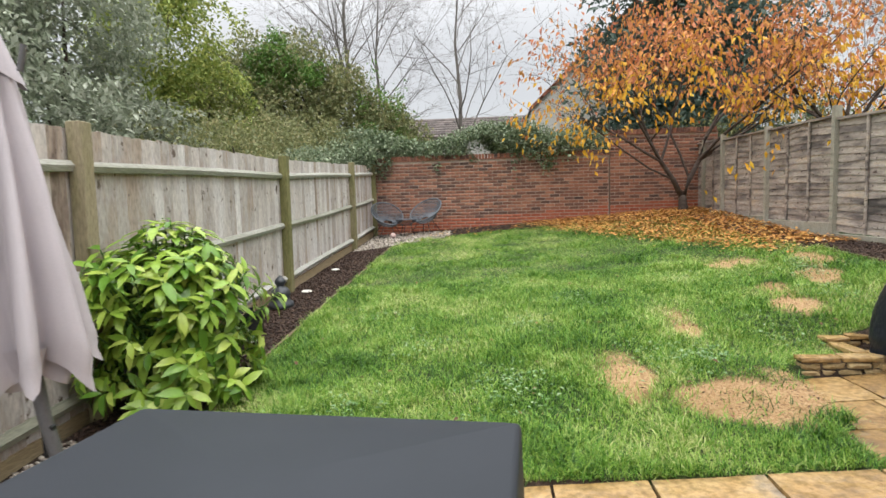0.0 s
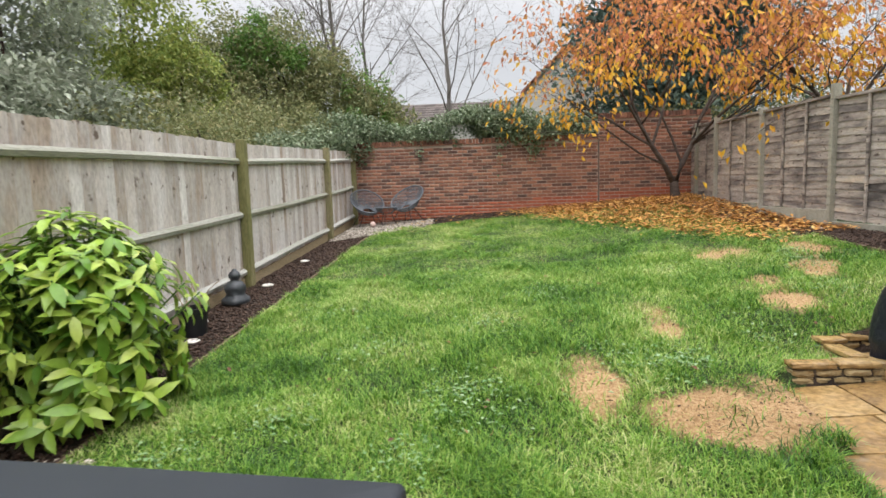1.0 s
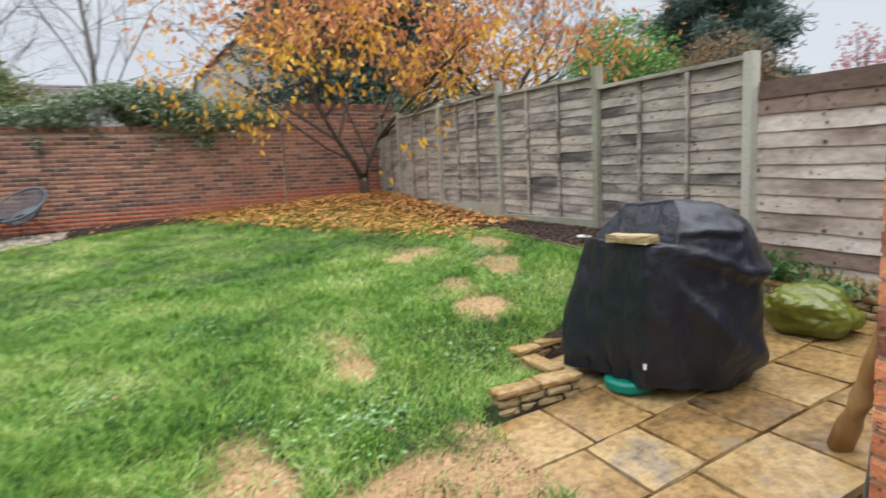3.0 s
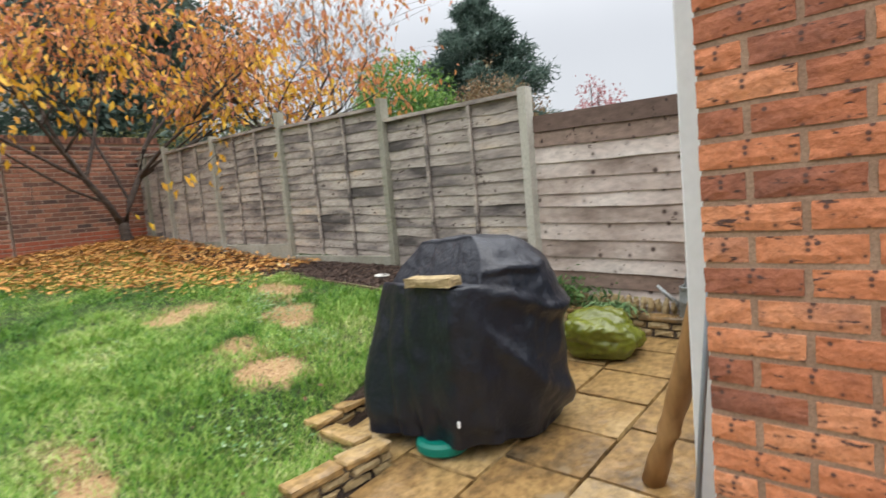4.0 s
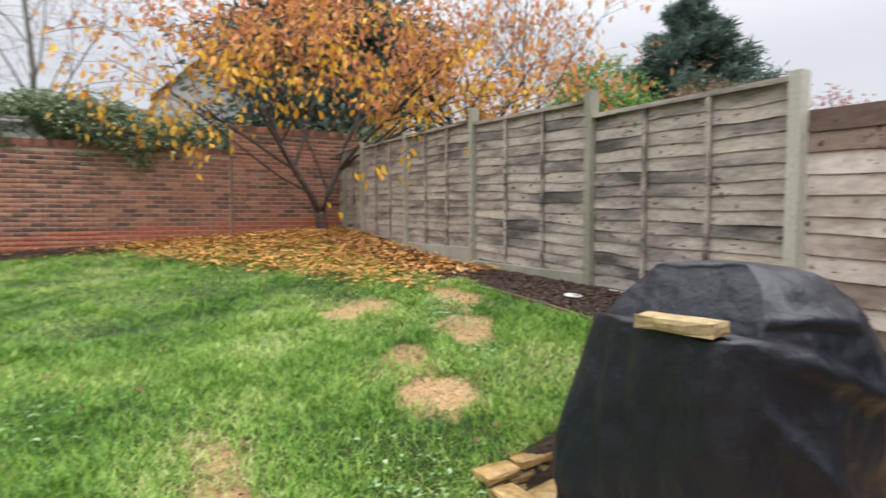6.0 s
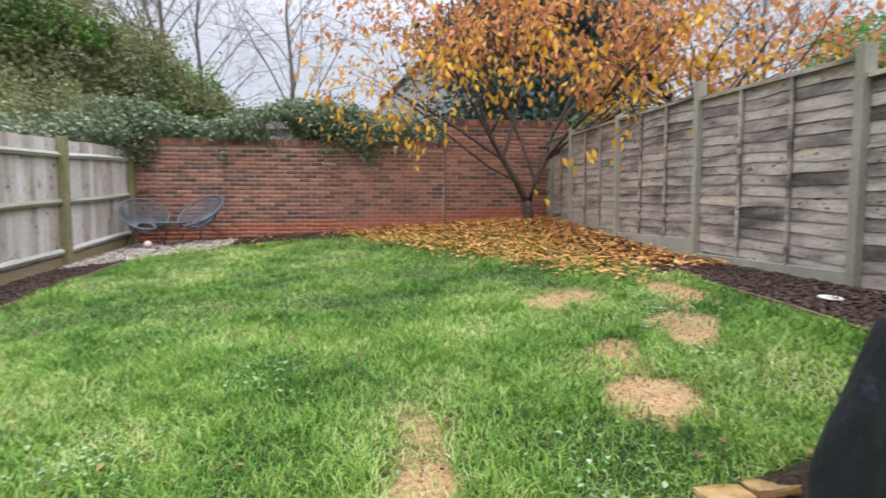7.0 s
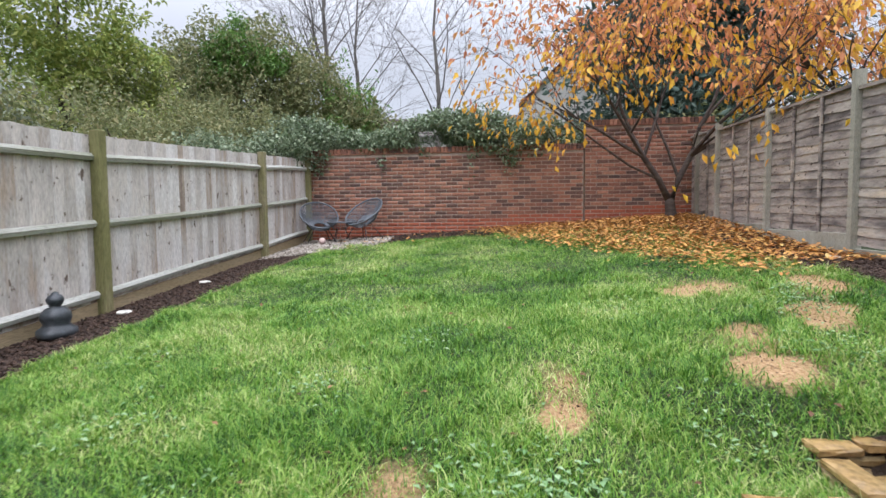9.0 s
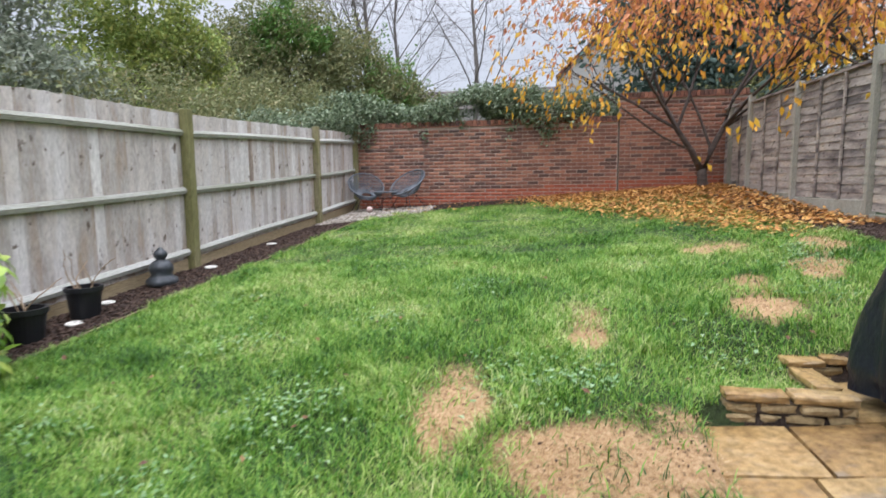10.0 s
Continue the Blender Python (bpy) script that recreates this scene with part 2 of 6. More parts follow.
M_AUTUMN = leaf_mat("autumn_leaf", [(0.05, (0.40, 0.12, 0.07)), (0.3, (0.60, 0.22, 0.10)), (0.6, (0.70, 0.31, 0.10)), (0.85, (0.76, 0.40, 0.09)), (0.97, (0.80, 0.50, 0.13))])
M_YELLOW = leaf_mat("yellow_leaf", [(0.05, (0.62, 0.25, 0.03)), (0.5, (0.78, 0.43, 0.035)), (0.95, (0.84, 0.58, 0.07))])
M_LITTER = leaf_mat("fallen_leaf", [(0.0, (0.14, 0.055, 0.022)), (0.2, (0.34, 0.14, 0.045)), (0.45, (0.56, 0.255, 0.065)), (0.7, (0.69, 0.39, 0.10)), (0.97, (0.80, 0.60, 0.25))], 0.6, 0.1)
M_STRAY = leaf_mat("brown_leaf", [(0.0, (0.05, 0.025, 0.018)), (0.5, (0.16, 0.075, 0.035)), (0.97, (0.42, 0.24, 0.10))], 0.6, 0.1)
M_AUCUBA = leaf_mat("laurel_leaf", [(0.05, (0.035, 0.10, 0.012)), (0.3, (0.13, 0.28, 0.03)), (0.6, (0.32, 0.47, 0.065)), (0.95, (0.64, 0.68, 0.20))], 0.28, 0.2)
M_HOLLY = leaf_mat("bright_evergreen_leaf", [(0.05, (0.05, 0.12, 0.025)), (0.5, (0.15, 0.30, 0.06)), (0.95, (0.32, 0.46, 0.13))])
M_HEDGE = leaf_mat("hedge_leaf", [(0.05, (0.085, 0.11, 0.05)), (0.35, (0.21, 0.245, 0.105)), (0.65, (0.31, 0.31, 0.14)), (0.85, (0.41, 0.36, 0.18)), (0.97, (0.52, 0.46, 0.28))])
M_IVY = leaf_mat("ivy_leaf", [(0.05, (0.05, 0.085, 0.045)), (0.4, (0.17, 0.235, 0.125)), (0.75, (0.35, 0.41, 0.27)), (0.97, (0.60, 0.60, 0.46))], 0.4, 0.15)
M_SILVER = leaf_mat("silver_leaf", [(0.05, (0.12, 0.15, 0.095)), (0.45, (0.34, 0.385, 0.28)), (0.95, (0.62, 0.65, 0.54))])
M_LIME = leaf_mat("yellow_green_leaf", [(0.05, (0.11, 0.18, 0.045)), (0.45, (0.31, 0.39, 0.095)), (0.95, (0.55, 0.55, 0.17))])
M_DARKGREEN = leaf_mat("evergreen_leaf", [(0.05, (0.025, 0.065, 0.02)), (0.5, (0.08, 0.18, 0.045)), (0.95, (0.20, 0.32, 0.09))])
M_PINE = leaf_mat("pine_needle", [(0.05, (0.035, 0.07, 0.055)), (0.5, (0.10, 0.155, 0.125)), (0.95, (0.22, 0.29, 0.23))])
M_RUSSET = leaf_mat("russet_leaf", [(0.05, (0.15, 0.09, 0.05)), (0.5, (0.25, 0.16, 0.09)), (0.95, (0.30, 0.26, 0.13))])
M_PINKRED = leaf_mat("pink_red_leaf", [(0.05, (0.35, 0.07, 0.08)), (0.5, (0.48, 0.17, 0.17)), (0.95, (0.55, 0.30, 0.28))])



def lawn_material():
    """Turf that turns to straw-coloured dead turf where the mesh attribute says so."""
    mat = M_TURF.copy()
    mat.name = "lawn_turf"
    nt = mat.node_tree
    b = nt.nodes["Principled BSDF"]
    green = b.inputs["Base Color"].links[0].from_socket
    at = nt.nodes.new("ShaderNodeAttribute")
    at.attribute_name = "dryness"
    straw = ramp_of(nt, noise_of(nt, 45, 6), [(0.30, (0.10, 0.06, 0.032)), (0.42, (0.34, 0.21, 0.10)), (0.7, (0.50, 0.345, 0.19))])
    n = nt.nodes.new("ShaderNodeMath")
    n.operation = "MULTIPLY_ADD"
    nt.links.new(noise_of(nt, 30, 4), n.inputs[0])
    n.inputs[1].default_value = 0.5
    nt.links.new(at.outputs["Fac"], n.inputs[2])
    mask = ramp_of(nt, n.outputs[0], [(0.36, (0, 0, 0)), (0.80, (1, 1, 1))])
    nt.links.new(mixc(nt, mask, green, straw), b.inputs["Base Color"])
    return mat


M_LAWN = lawn_material()
# ---- building helpers ----


def finish(bm, name, mat, smooth=False):
    me = bpy.data.meshes.new(name)
    bm.to_mesh(me)
    bm.free()
    me.materials.append(mat)
    if smooth:
        me.shade_smooth()
    return me


def part(name, bm, mat, parent=None, label="", smooth=False):
    ob = new(name, finish(bm, name, mat, smooth))
    if parent:
        ob.parent = parent
    if label:
        ob["label"] = label
    return ob


def thing(name, at, label, category, group="", kind="", turn=0.0):
    e = new(name)
    e.matrix_basis = pose(*at, 0, 0, turn)
    e.empty_display_size = 0.1
    return tagged(e, label, category, group, kind)


def raw(name, verts, faces, mat, parent=None, smooth=False):
    me = bpy.data.meshes.new(name)
    me.from_pydata([tuple(v) for v in verts], [], faces)
    me.materials.append(mat)
    if smooth:
        me.shade_smooth()
    ob = new(name, me)
    if parent:
        ob.parent = parent
    return ob


def quads(name, verts, per, faces, mat, parent=None, smooth=False):
    """Many small alike pieces in one mesh: verts is an array (n * per, 3), faces the index pattern of one piece."""
    verts = np.asarray(verts, dtype=np.float32).reshape(-1, 3)
    n, size = len(verts) // per, len(faces[0])
    idx = (np.arange(n)[:, None, None] * per + np.asarray(faces)[None]).reshape(-1)
    me = bpy.data.meshes.new(name)
    me.vertices.add(len(verts))
    me.vertices.foreach_set("co", verts.ravel())
    nf = n * len(faces)
    me.loops.add(nf * size)
    me.loops.foreach_set("vertex_index", idx.astype(np.int32))
    me.polygons.add(nf)
    me.polygons.foreach_set("loop_start", np.arange(nf, dtype=np.int32) * size)
    me.polygons.foreach_set("loop_total", np.full(nf, size, dtype=np.int32))
    me.update(calc_edges=True)
    me.materials.append(mat)
    if smooth:
        me.shade_smooth()
    ob = new(name, me)
    if parent:
        ob.parent = parent
    return ob


def add_box(bm, x0, x1, y0, y1, z0, z1, bevel=0.0, m=None):
    vs = [bm.verts.new((x, y, z)) for z in (z0, z1) for x, y in ((x0, y0), (x1, y0), (x1, y1), (x0, y1))]
    fs = [bm.faces.new([vs[i] for i in f]) for f in ((3, 2, 1, 0), (4, 5, 6, 7), (0, 1, 5, 4), (1, 2, 6, 5), (2, 3, 7, 6), (3, 0, 4, 7))]
    if bevel:
        r = bmesh.ops.bevel(bm, geom=list({e for f in fs for e in f.edges}), offset=bevel, segments=1, affect="EDGES")
        vs = list({v for f in r["faces"] for v in f.verts} | {v for v in vs if v.is_valid})
    if m is not None:
        bmesh.ops.transform(bm, matrix=m, verts=vs)
    return vs


def box(x0, x1, y0, y1, z0, z1, bevel=0.0):
    bm = bmesh.new()
    add_box(bm, x0, x1, y0, y1, z0, z1, bevel)
    return bm


def rough_box(sx, sy, sz, bevel, jitter, rng, cuts=1):
    """A block, a little uneven, with its origin in its middle."""
    bm = box(-sx / 2, sx / 2, -sy / 2, sy / 2, -sz / 2, sz / 2)
    if cuts:
        bmesh.ops.subdivide_edges(bm, edges=bm.edges[:], cuts=cuts, use_grid_fill=True)
    for v in bm.verts:
        k = 1.0
        e = sum((abs(abs(v.co.x) - sx / 2) < 1e-5, abs(abs(v.co.y) - sy / 2) < 1e-5, abs(abs(v.co.z) - sz / 2) < 1e-5))
        if e >= 2:
            v.co.x -= math.copysign(bevel, v.co.x) if abs(abs(v.co.x) - sx / 2) < 1e-5 else 0
            v.co.y -= math.copysign(bevel, v.co.y) if abs(abs(v.co.y) - sy / 2) < 1e-5 else 0
            v.co.z -= math.copysign(bevel * 0.6, v.co.z) if abs(abs(v.co.z) - sz / 2) < 1e-5 else 0
        v.co += Vector((rng.uniform(-1, 1), rng.uniform(-1, 1), rng.uniform(-1, 1))) * jitter
    return bm


def tube(bm, points, radii, sides=8, cap=True):
    """A round tube through points."""
    rings, n = [], len(points)
    for i, p in enumerate(points):
        p = Vector(p)
        d = (Vector(points[min(i + 1, n - 1)]) - Vector(points[max(i - 1, 0)])).normalized()
        u = d.cross(Vector((0, 0, 1)) if abs(d.z) < 0.95 else Vector((1, 0, 0))).normalized()
        w = d.cross(u)
        r = radii[i] if isinstance(radii, (list, tuple)) else radii
        rings.append([bm.verts.new(p + (u * math.cos(a) + w * math.sin(a)) * r) for a in (2 * math.pi * k / sides for k in range(sides))])
    for a, b in zip(rings, rings[1:]):
        for k in range(sides):
            bm.faces.new((a[k], a[(k + 1) % sides], b[(k + 1) % sides], b[k]))
    if cap:
        bm.faces.new(rings[0][::-1])
        bm.faces.new(rings[-1])
    return rings


def lathe(bm, profile, sides=24, at=(0, 0, 0)):
    rings = [[bm.verts.new((at[0] + r * math.cos(2 * math.pi * k / sides), at[1] + r * math.sin(2 * math.pi * k / sides), at[2] + z)) for k in range(sides)] for r, z in profile]
    for a, b in zip(rings, rings[1:]):
        for k in range(sides):
            bm.faces.new((a[k], a[(k + 1) % sides], b[(k + 1) % sides], b[k]))
    return rings


def smooth_step(a, b, x):
    t = np.clip((np.asarray(x, dtype=float) - a) / (b - a), 0, 1)
    return t * t * (3 - 2 * t)


def lawn_z(x, y):
    """The height of the lawn and beds, which rise to the back and to the right."""
    z = -0.262 + 0.06 * np.asarray(x, dtype=float) + 0.08 * np.asarray(y, dtype=float)
    z = z + 0.14 * smooth_step(3.2, 4.6, x) * (1 - smooth_step(5.5, 8.6, y))
    z = z - 0.16 * np.exp(-((np.asarray(x, dtype=float) - 2.9) / 0.65) ** 2 - ((np.asarray(y, dtype=float) - 4.2) / 0.5) ** 2)
    return z - 0.12 * (1 - smooth_step(2.8, 4.8, y)) * smooth_step(-1.5, 1, x) * (1 - smooth_step(3.2, 4.4, x))


def patio_z(x):
    return 0.07 * (x - 2.7) + 0.04 * max(0.0, x - 2.7)


def wobble(x, y, s=1.0, seed=0.0):
    return noise.noise(Vector((x * s + seed, y * s - seed, seed * 0.37)))


PATCHES = ((1.27, 3.65, 0.20, 0.30), (1.95, 3.34, 0.44, 0.28), (2.34, 3.34, 0.28, 0.24), (1.97, 4.54, 0.13, 0.20), (3.30, 6.80, 0.33, 0.28), (4.10, 6.56, 0.20, 0.40), (3.78, 5.78, 0.18, 0.34),
           (3.20, 5.60, 0.15, 0.21), (3.12, 5.02, 0.25, 0.19))
FADES = ((2.0, 4.92, 0.20, 0.45), (2.35, 3.66, 0.5, 0.3), (4.0, 6.3, 0.35, 0.7), (3.2, 5.3, 0.45, 0.6), (1.28, 3.95, 0.28, 0.3), (3.35, 7.0, 0.5, 0.4))


def dry(x, y):
    """How dry the turf is: above 0 inside the straw-coloured patches."""
    x, y = x + 0.10 * wobble(x, y, 3.2, 3.0) + 0.05 * wobble(x, y, 9, 4.0), y + 0.12 * wobble(x, y, 3.2, 7.0) + 0.05 * wobble(x, y, 9, 8.0)
    best = -1.0
    for px, py, rx, ry in PATCHES:
        best = max(best, 1 - math.hypot((x - px) / rx, (y - py) / ry))
    for px, py, rx, ry in FADES:
        best = max(best, 0.55 * (1 - math.hypot((x - px) / rx, (y - py) / ry)) - 0.36)
    return best + 0.2 * wobble(x, y, 14, 5.0)


LEFT_EDGE, RIGHT_EDGE, BACK_EDGE, FRONT_EDGE = -1.69, 4.40, 11.9, 2.56


def on_patio(x, y):
    if y < FRONT_EDGE - 0.02:
        return x > -1.5
    if x > 2.99:
        return y < 4.36
    return y < 3.86 and x > (2.25 if y < 2.99 else 2.39)


def on_lawn(x, y):
    if x < LEFT_EDGE or x > RIGHT_EDGE + 0.04 * math.sin(3 * y) or y < FRONT_EDGE + 0.03 * wobble(x, y, 5):
        return False
    if on_patio(x - 0.015 + 0.015 * wobble(x, y, 6), y - 0.02) or (2.53 < x < 3.12 and 3.86 < y < 3.985) or (x > 2.985 and y < 4.44):
        return False
    return y < BACK_EDGE - 0.35 * smooth_step(0.3, -1.7, x) * 1.6 + 0.06 * wobble(x, y, 3)


# ---- ground ----
xs = np.unique(np.concatenate([[-400, -120, -40, -15, -6], np.linspace(-2.7, 5.3, 181), [7, 15, 40, 120, 400]]))
ys = np.unique(np.concatenate([[-400, -120, -40, -12, -5], np.linspace(-2, 13.4, 341), [16, 24, 40, 120, 400]]))
gv = []
for y in ys:
    for x in xs:
        cx, cy = min(max(x, -2.7), 5.3), min(max(y, -2), 13.4)
        z = float(lawn_z(cx, cy))
        if on_patio(cx, cy):
            z = patio_z(cx) - 0.06
        else:
            z += 0.012 * wobble(cx, cy, 2.0)
        gv.append((x, y, z))
W = len(xs)
gf = [(j * W + i, j * W + i + 1, (j + 1) * W + i + 1, (j + 1) * W + i) for j in range(len(ys) - 1) for i in range(W - 1)]
ground = raw("ground", gv, gf, M_LAWN, smooth=True)
dryness = ground.data.attributes.new("dryness", "FLOAT", "POINT")
for i, (x, y, z) in enumerate(gv):
    dryness.data[i].value = min(1.0, max(0.0, 0.35 + dry(x, y))) if -1.7 < x < 4.5 and 2.5 < y < 8 else 0.0
tagged(ground, "green garden turf and soil rising gently to the back", "ground", kind="structure")
ground.data.materials.append(M_SOIL)
ground.data.materials.append(M_JOINT)
for p in ground.data.polygons:
    c = p.center
    if -2.8 < c.x < 5.4 and c.y < 13.4:
        if on_lawn(c.x, c.y):
            p.material_index = 0
        else:
            p.material_index = 2 if on_patio(c.x - 0.05, c.y + 0.03) else 0 if (1.0 < c.x < 2.62 and c.y > 2.5) else 1

# ---- back brick wall ----
WALL_Y, COURSE, BRICK = 12.94, 0.075, 0.225
WALL_X0, JOINT_X, WALL_X1, COPE_L, COPE_R = -2.62, 3.155, 5.6, 2.40, 2.84


def wall_brick(length, mat, name="brick", depth=0.1, height=0.061):
    bm = box(-length / 2, length / 2, 0, depth, -height / 2, height / 2, 0.004)
    return finish(bm, name, mat)


back_wall = new("wall_back")
tagged(back_wall, "weathered red brick garden wall with a brick-on-edge coping", "garden wall", kind="structure")
core = bmesh.new()
add_box(core, WALL_X0, JOINT_X - 0.012, WALL_Y + 0.006, WALL_Y + 0.2, 0.0, COPE_L)
part("wall_core", core, M_OLDMORTAR, back_wall)
core = bmesh.new()
add_box(core, JOINT_X + 0.012, WALL_X1, WALL_Y + 0.006, WALL_Y + 0.2, 0.0, COPE_R)
part("wall_core", core, M_OLDMORTAR, back_wall)
cap_b = bmesh.new()
add_box(cap_b, WALL_X0, JOINT_X - 0.008, WALL_Y - 0.02, WALL_Y + 0.22, COPE_L, COPE_L + 0.018, 0.004)
part("coping_tile", cap_b, M_OLDBRICK, back_wall)
cap_b = bmesh.new()
add_box(cap_b, JOINT_X + 0.008, WALL_X1, WALL_Y - 0.02, WALL_Y + 0.22, COPE_R, COPE_R + 0.018, 0.004)
part("coping_tile", cap_b, M_OLDBRICK, back_wall)
full_m, half_m = wall_brick(0.213, M_OLDBRICK), wall_brick(0.1, M_OLDBRICK)
full_r, half_r = wall_brick(0.213, M_REDBRICK), wall_brick(0.1, M_REDBRICK)
edge_m = finish(box(-0.0325, 0.0325, -0.012, 0.212, 0, 0.105, 0.005), "coping_brick", M_OLDBRICK)
rng = random.Random(11)
far_verts, far_red = [], []


def far_brick(x, z, length, store):
    d = rng.uniform(-0.003, 0.003)
    for v in full_m.vertices:
        store.append((x + v.co.x + (length - 0.213) / 2 * (1 if v.co.x > 0 else -1), WALL_Y + d + v.co.y, z + v.co.z))


count = 0
for c in range(8, 38):
    zc = 0.06 + c * COURSE
    for x0, x1, top in ((WALL_X0, JOINT_X - 0.012, COPE_L), (JOINT_X + 0.012, WALL_X1, COPE_R)):
        if zc + 0.035 > top:
            continue
        x = x0 + (BRICK / 2 if c % 2 else 0) - 0.0
        pieces = [(x0 + 0.055, 0.1)] if c % 2 else []
        while x + 0.03 < x1:
            w = min(BRICK, x1 - x)
            if w > 0.2:
                pieces.append((x + BRICK / 2, 0.213))
            else:
                pieces.append((x + w / 2 - 0.004, w - 0.012))
            x += BRICK
        for px, length in pieces:
            g = float(lawn_z(px, WALL_Y))
            if zc < g - 0.05:
                continue
            red = zc < g + 0.24
            if 1.2 < px < 5.0 and zc < 2.45 and count < 330 and (length == 0.1 or length == 0.213):
                ob = new("brick", (full_r if red else full_m) if length > 0.15 else (half_r if red else half_m))
                ob.location = (px, WALL_Y + rng.uniform(-0.003, 0.003), zc)
                ob.parent = back_wall
                count += 1
            else:
                far_brick(px, zc, length, far_red if red else far_verts)
faces = [(p.vertices[0], p.vertices[i], p.vertices[i + 1]) for p in full_m.polygons for i in range(1, len(p.vertices) - 1)]
joined = quads("brick_rows", far_verts, len(full_m.vertices), faces, M_OLDBRICK_I, back_wall)
joined["kind"] = "stuff"
joined = quads("brick_rows", far_red, len(full_m.vertices), faces, M_REDBRICK_I, back_wall)
joined["kind"] = "stuff"
for x0, x1, z in ((WALL_X0, JOINT_X - 0.02, COPE_L), (JOINT_X + 0.02, WALL_X1, COPE_R)):
    x = x0 + 0.04
    while x < x1:
        ob = new("coping_brick", edge_m)
        ob.location, ob.parent = (x, WALL_Y + rng.uniform(-0.003, 0.003), z + 0.02 + rng.uniform(-0.003, 0.003)), back_wall
        x += 0.075

# ---- feather-edge fence on the left ----
FX = -2.5
LP = ((-0.35, -0.52, 1.75), (3.35, -0.2, 1.93), (7.05, 0.13, 2.03), (10.73, 0.43, 2.23), (12.82, 0.62, 2.36))


def fence_line(y, col):
    a = [p[0] for p in LP]
    return float(np.interp(y, a, [p[col] for p in LP]))


left_fence = new("fence_left")
tagged(left_fence, "weathered feather-edge timber fence with mossy green posts and three rails", "fence", kind="structure")
rng = random.Random(21)
for i, (y, z0, z1) in enumerate(LP):
    bm = box(-0.055, 0.055, -0.055, 0.055, z0 - 0.2, z1 + 0.01, 0.006)
    ob = part("fence_post", bm, M_POST, left_fence)
    ob.location = (FX + 0.045, y, 0)
    ob.rotation_euler = (0, radians(rng.uniform(-0.5, 0.5)), 0)
for (ya, za, ta), (yb, zb, tb) in zip(LP, LP[1:]):
    for k, (da, wdt) in enumerate(((1.73, 0.0), (1.02, 0.0), (0.25, 0.0))):
        bm = bmesh.new()
        n = 6
        prof = ((-0.02, -0.045), (0.035, -0.04), (0.05, 0.0), (0.02, 0.035), (-0.02, 0.035))
        rings = []
        for s in range(n + 1):
            f = s / n
            y = ya + 0.055 + (yb - ya - 0.11) * f
            low = za + (zb - za) * f
            topz = ta + (tb - ta) * f
            z = low + (topz - low) * (da / 2.0) + 0.012 * math.sin(f * math.pi) * (-1) ** k
            rings.append([bm.verts.new((FX + px, y, z + pz)) for px, pz in prof])
        for a, b in zip(rings, rings[1:]):
            for j in range(5):
                bm.faces.new((a[j], b[j], b[(j + 1) % 5], a[(j + 1) % 5]))
        part("fence_rail", bm, M_RAIL, left_fence)
    bm = bmesh.new()
    vs = [bm.verts.new(v) for v in ((FX - 0.02, ya + 0.055, za - 0.15), (FX + 0.005, ya + 0.055, za - 0.15), (FX + 0.005, ya + 0.055, za + 0.155), (FX - 0.02, ya + 0.055, za + 0.155),
                                    (FX - 0.02, yb - 0.055, zb - 0.15), (FX + 0.005, yb - 0.055, zb - 0.15), (FX + 0.005, yb - 0.055, zb + 0.155), (FX - 0.02, yb - 0.055, zb + 0.155))]
    for f in ((0, 1, 2, 3), (7, 6, 5, 4), (1, 5, 6, 2), (3, 2, 6, 7), (0, 4, 5, 1), (0, 3, 7, 4)):
        bm.faces.new([vs[i] for i in f])
    part("gravel_board", bm, M_GRAVELBOARD, left_fence)
y = -0.3
while y < 12.86:
    w = rng.uniform(0.105, 0.135)
    za, zb = fence_line(y, 1) + 0.15, fence_line(y, 2) - 0.03 + rng.uniform(-0.012, 0.012)
    zc = fence_line(y + w, 2) - 0.03 + rng.uniform(-0.008, 0.008)
    bm = bmesh.new()
    t0, t1 = 0.004, 0.024
    lean = rng.uniform(-0.006, 0.006)
    pts = [(-0.028, 0), (-0.028 + t0, 0), (-0.028 + t1, w + 0.012), (-0.028 - 0.008, w + 0.012)]
    lo = [bm.verts.new((px, py, za)) for px, py in pts]
    md = [bm.verts.new((px + rng.uniform(-0.004, 0.006), py, (za + zb) / 2)) for px, py in pts]
    hi = [bm.verts.new((px, py + lean, zb if py == 0 else zc)) for px, py in pts]
    for a, b in ((lo, md), (md, hi)):
        for j in range(4):
            bm.faces.new((a[j], a[(j + 1) % 4], b[(j + 1) % 4], b[j]))
    bm.faces.new(lo[::-1])
    bm.faces.new(hi)
    ob = part("board", bm, M_BOARD, left_fence)
    ob.location = (FX, y, 0)
    y += w

# ---- concrete-post panel fence on the right ----
RX = 5.19
RP = ((12.55, 1.05, 2.62), (11.56, 1.0, 2.62), (9.76, 0.88, 2.52), (7.90, 0.72, 2.54), (5.99, 0.60, 2.345), (4.30, 0.35, 2.11))
right_fence = new("fence_right")
tagged(right_fence, "weathered waney-lap timber panels between stepped concrete posts", "fence", kind="structure")
rng = random.Random(31)
for y, z0, z1 in RP:
    bm = bmesh.new()
    add_box(bm, -0.05, 0.05, -0.036, 0.036, z0 - 0.6, z1 - 0.03)
    top = [v for v in bm.verts if v.co.z > z1 - 0.05]
    f = [f for f in bm.faces if all(v in top for v in f.verts)]
    r = bmesh.ops.inset_region(bm, faces=f, thickness=0.02)
    for v in f[0].verts:
        v.co.z += 0.03
    ob = part("concrete_post", bm, M_CONC, right_fence)
    ob.location = (RX - 0.03, y, 0)


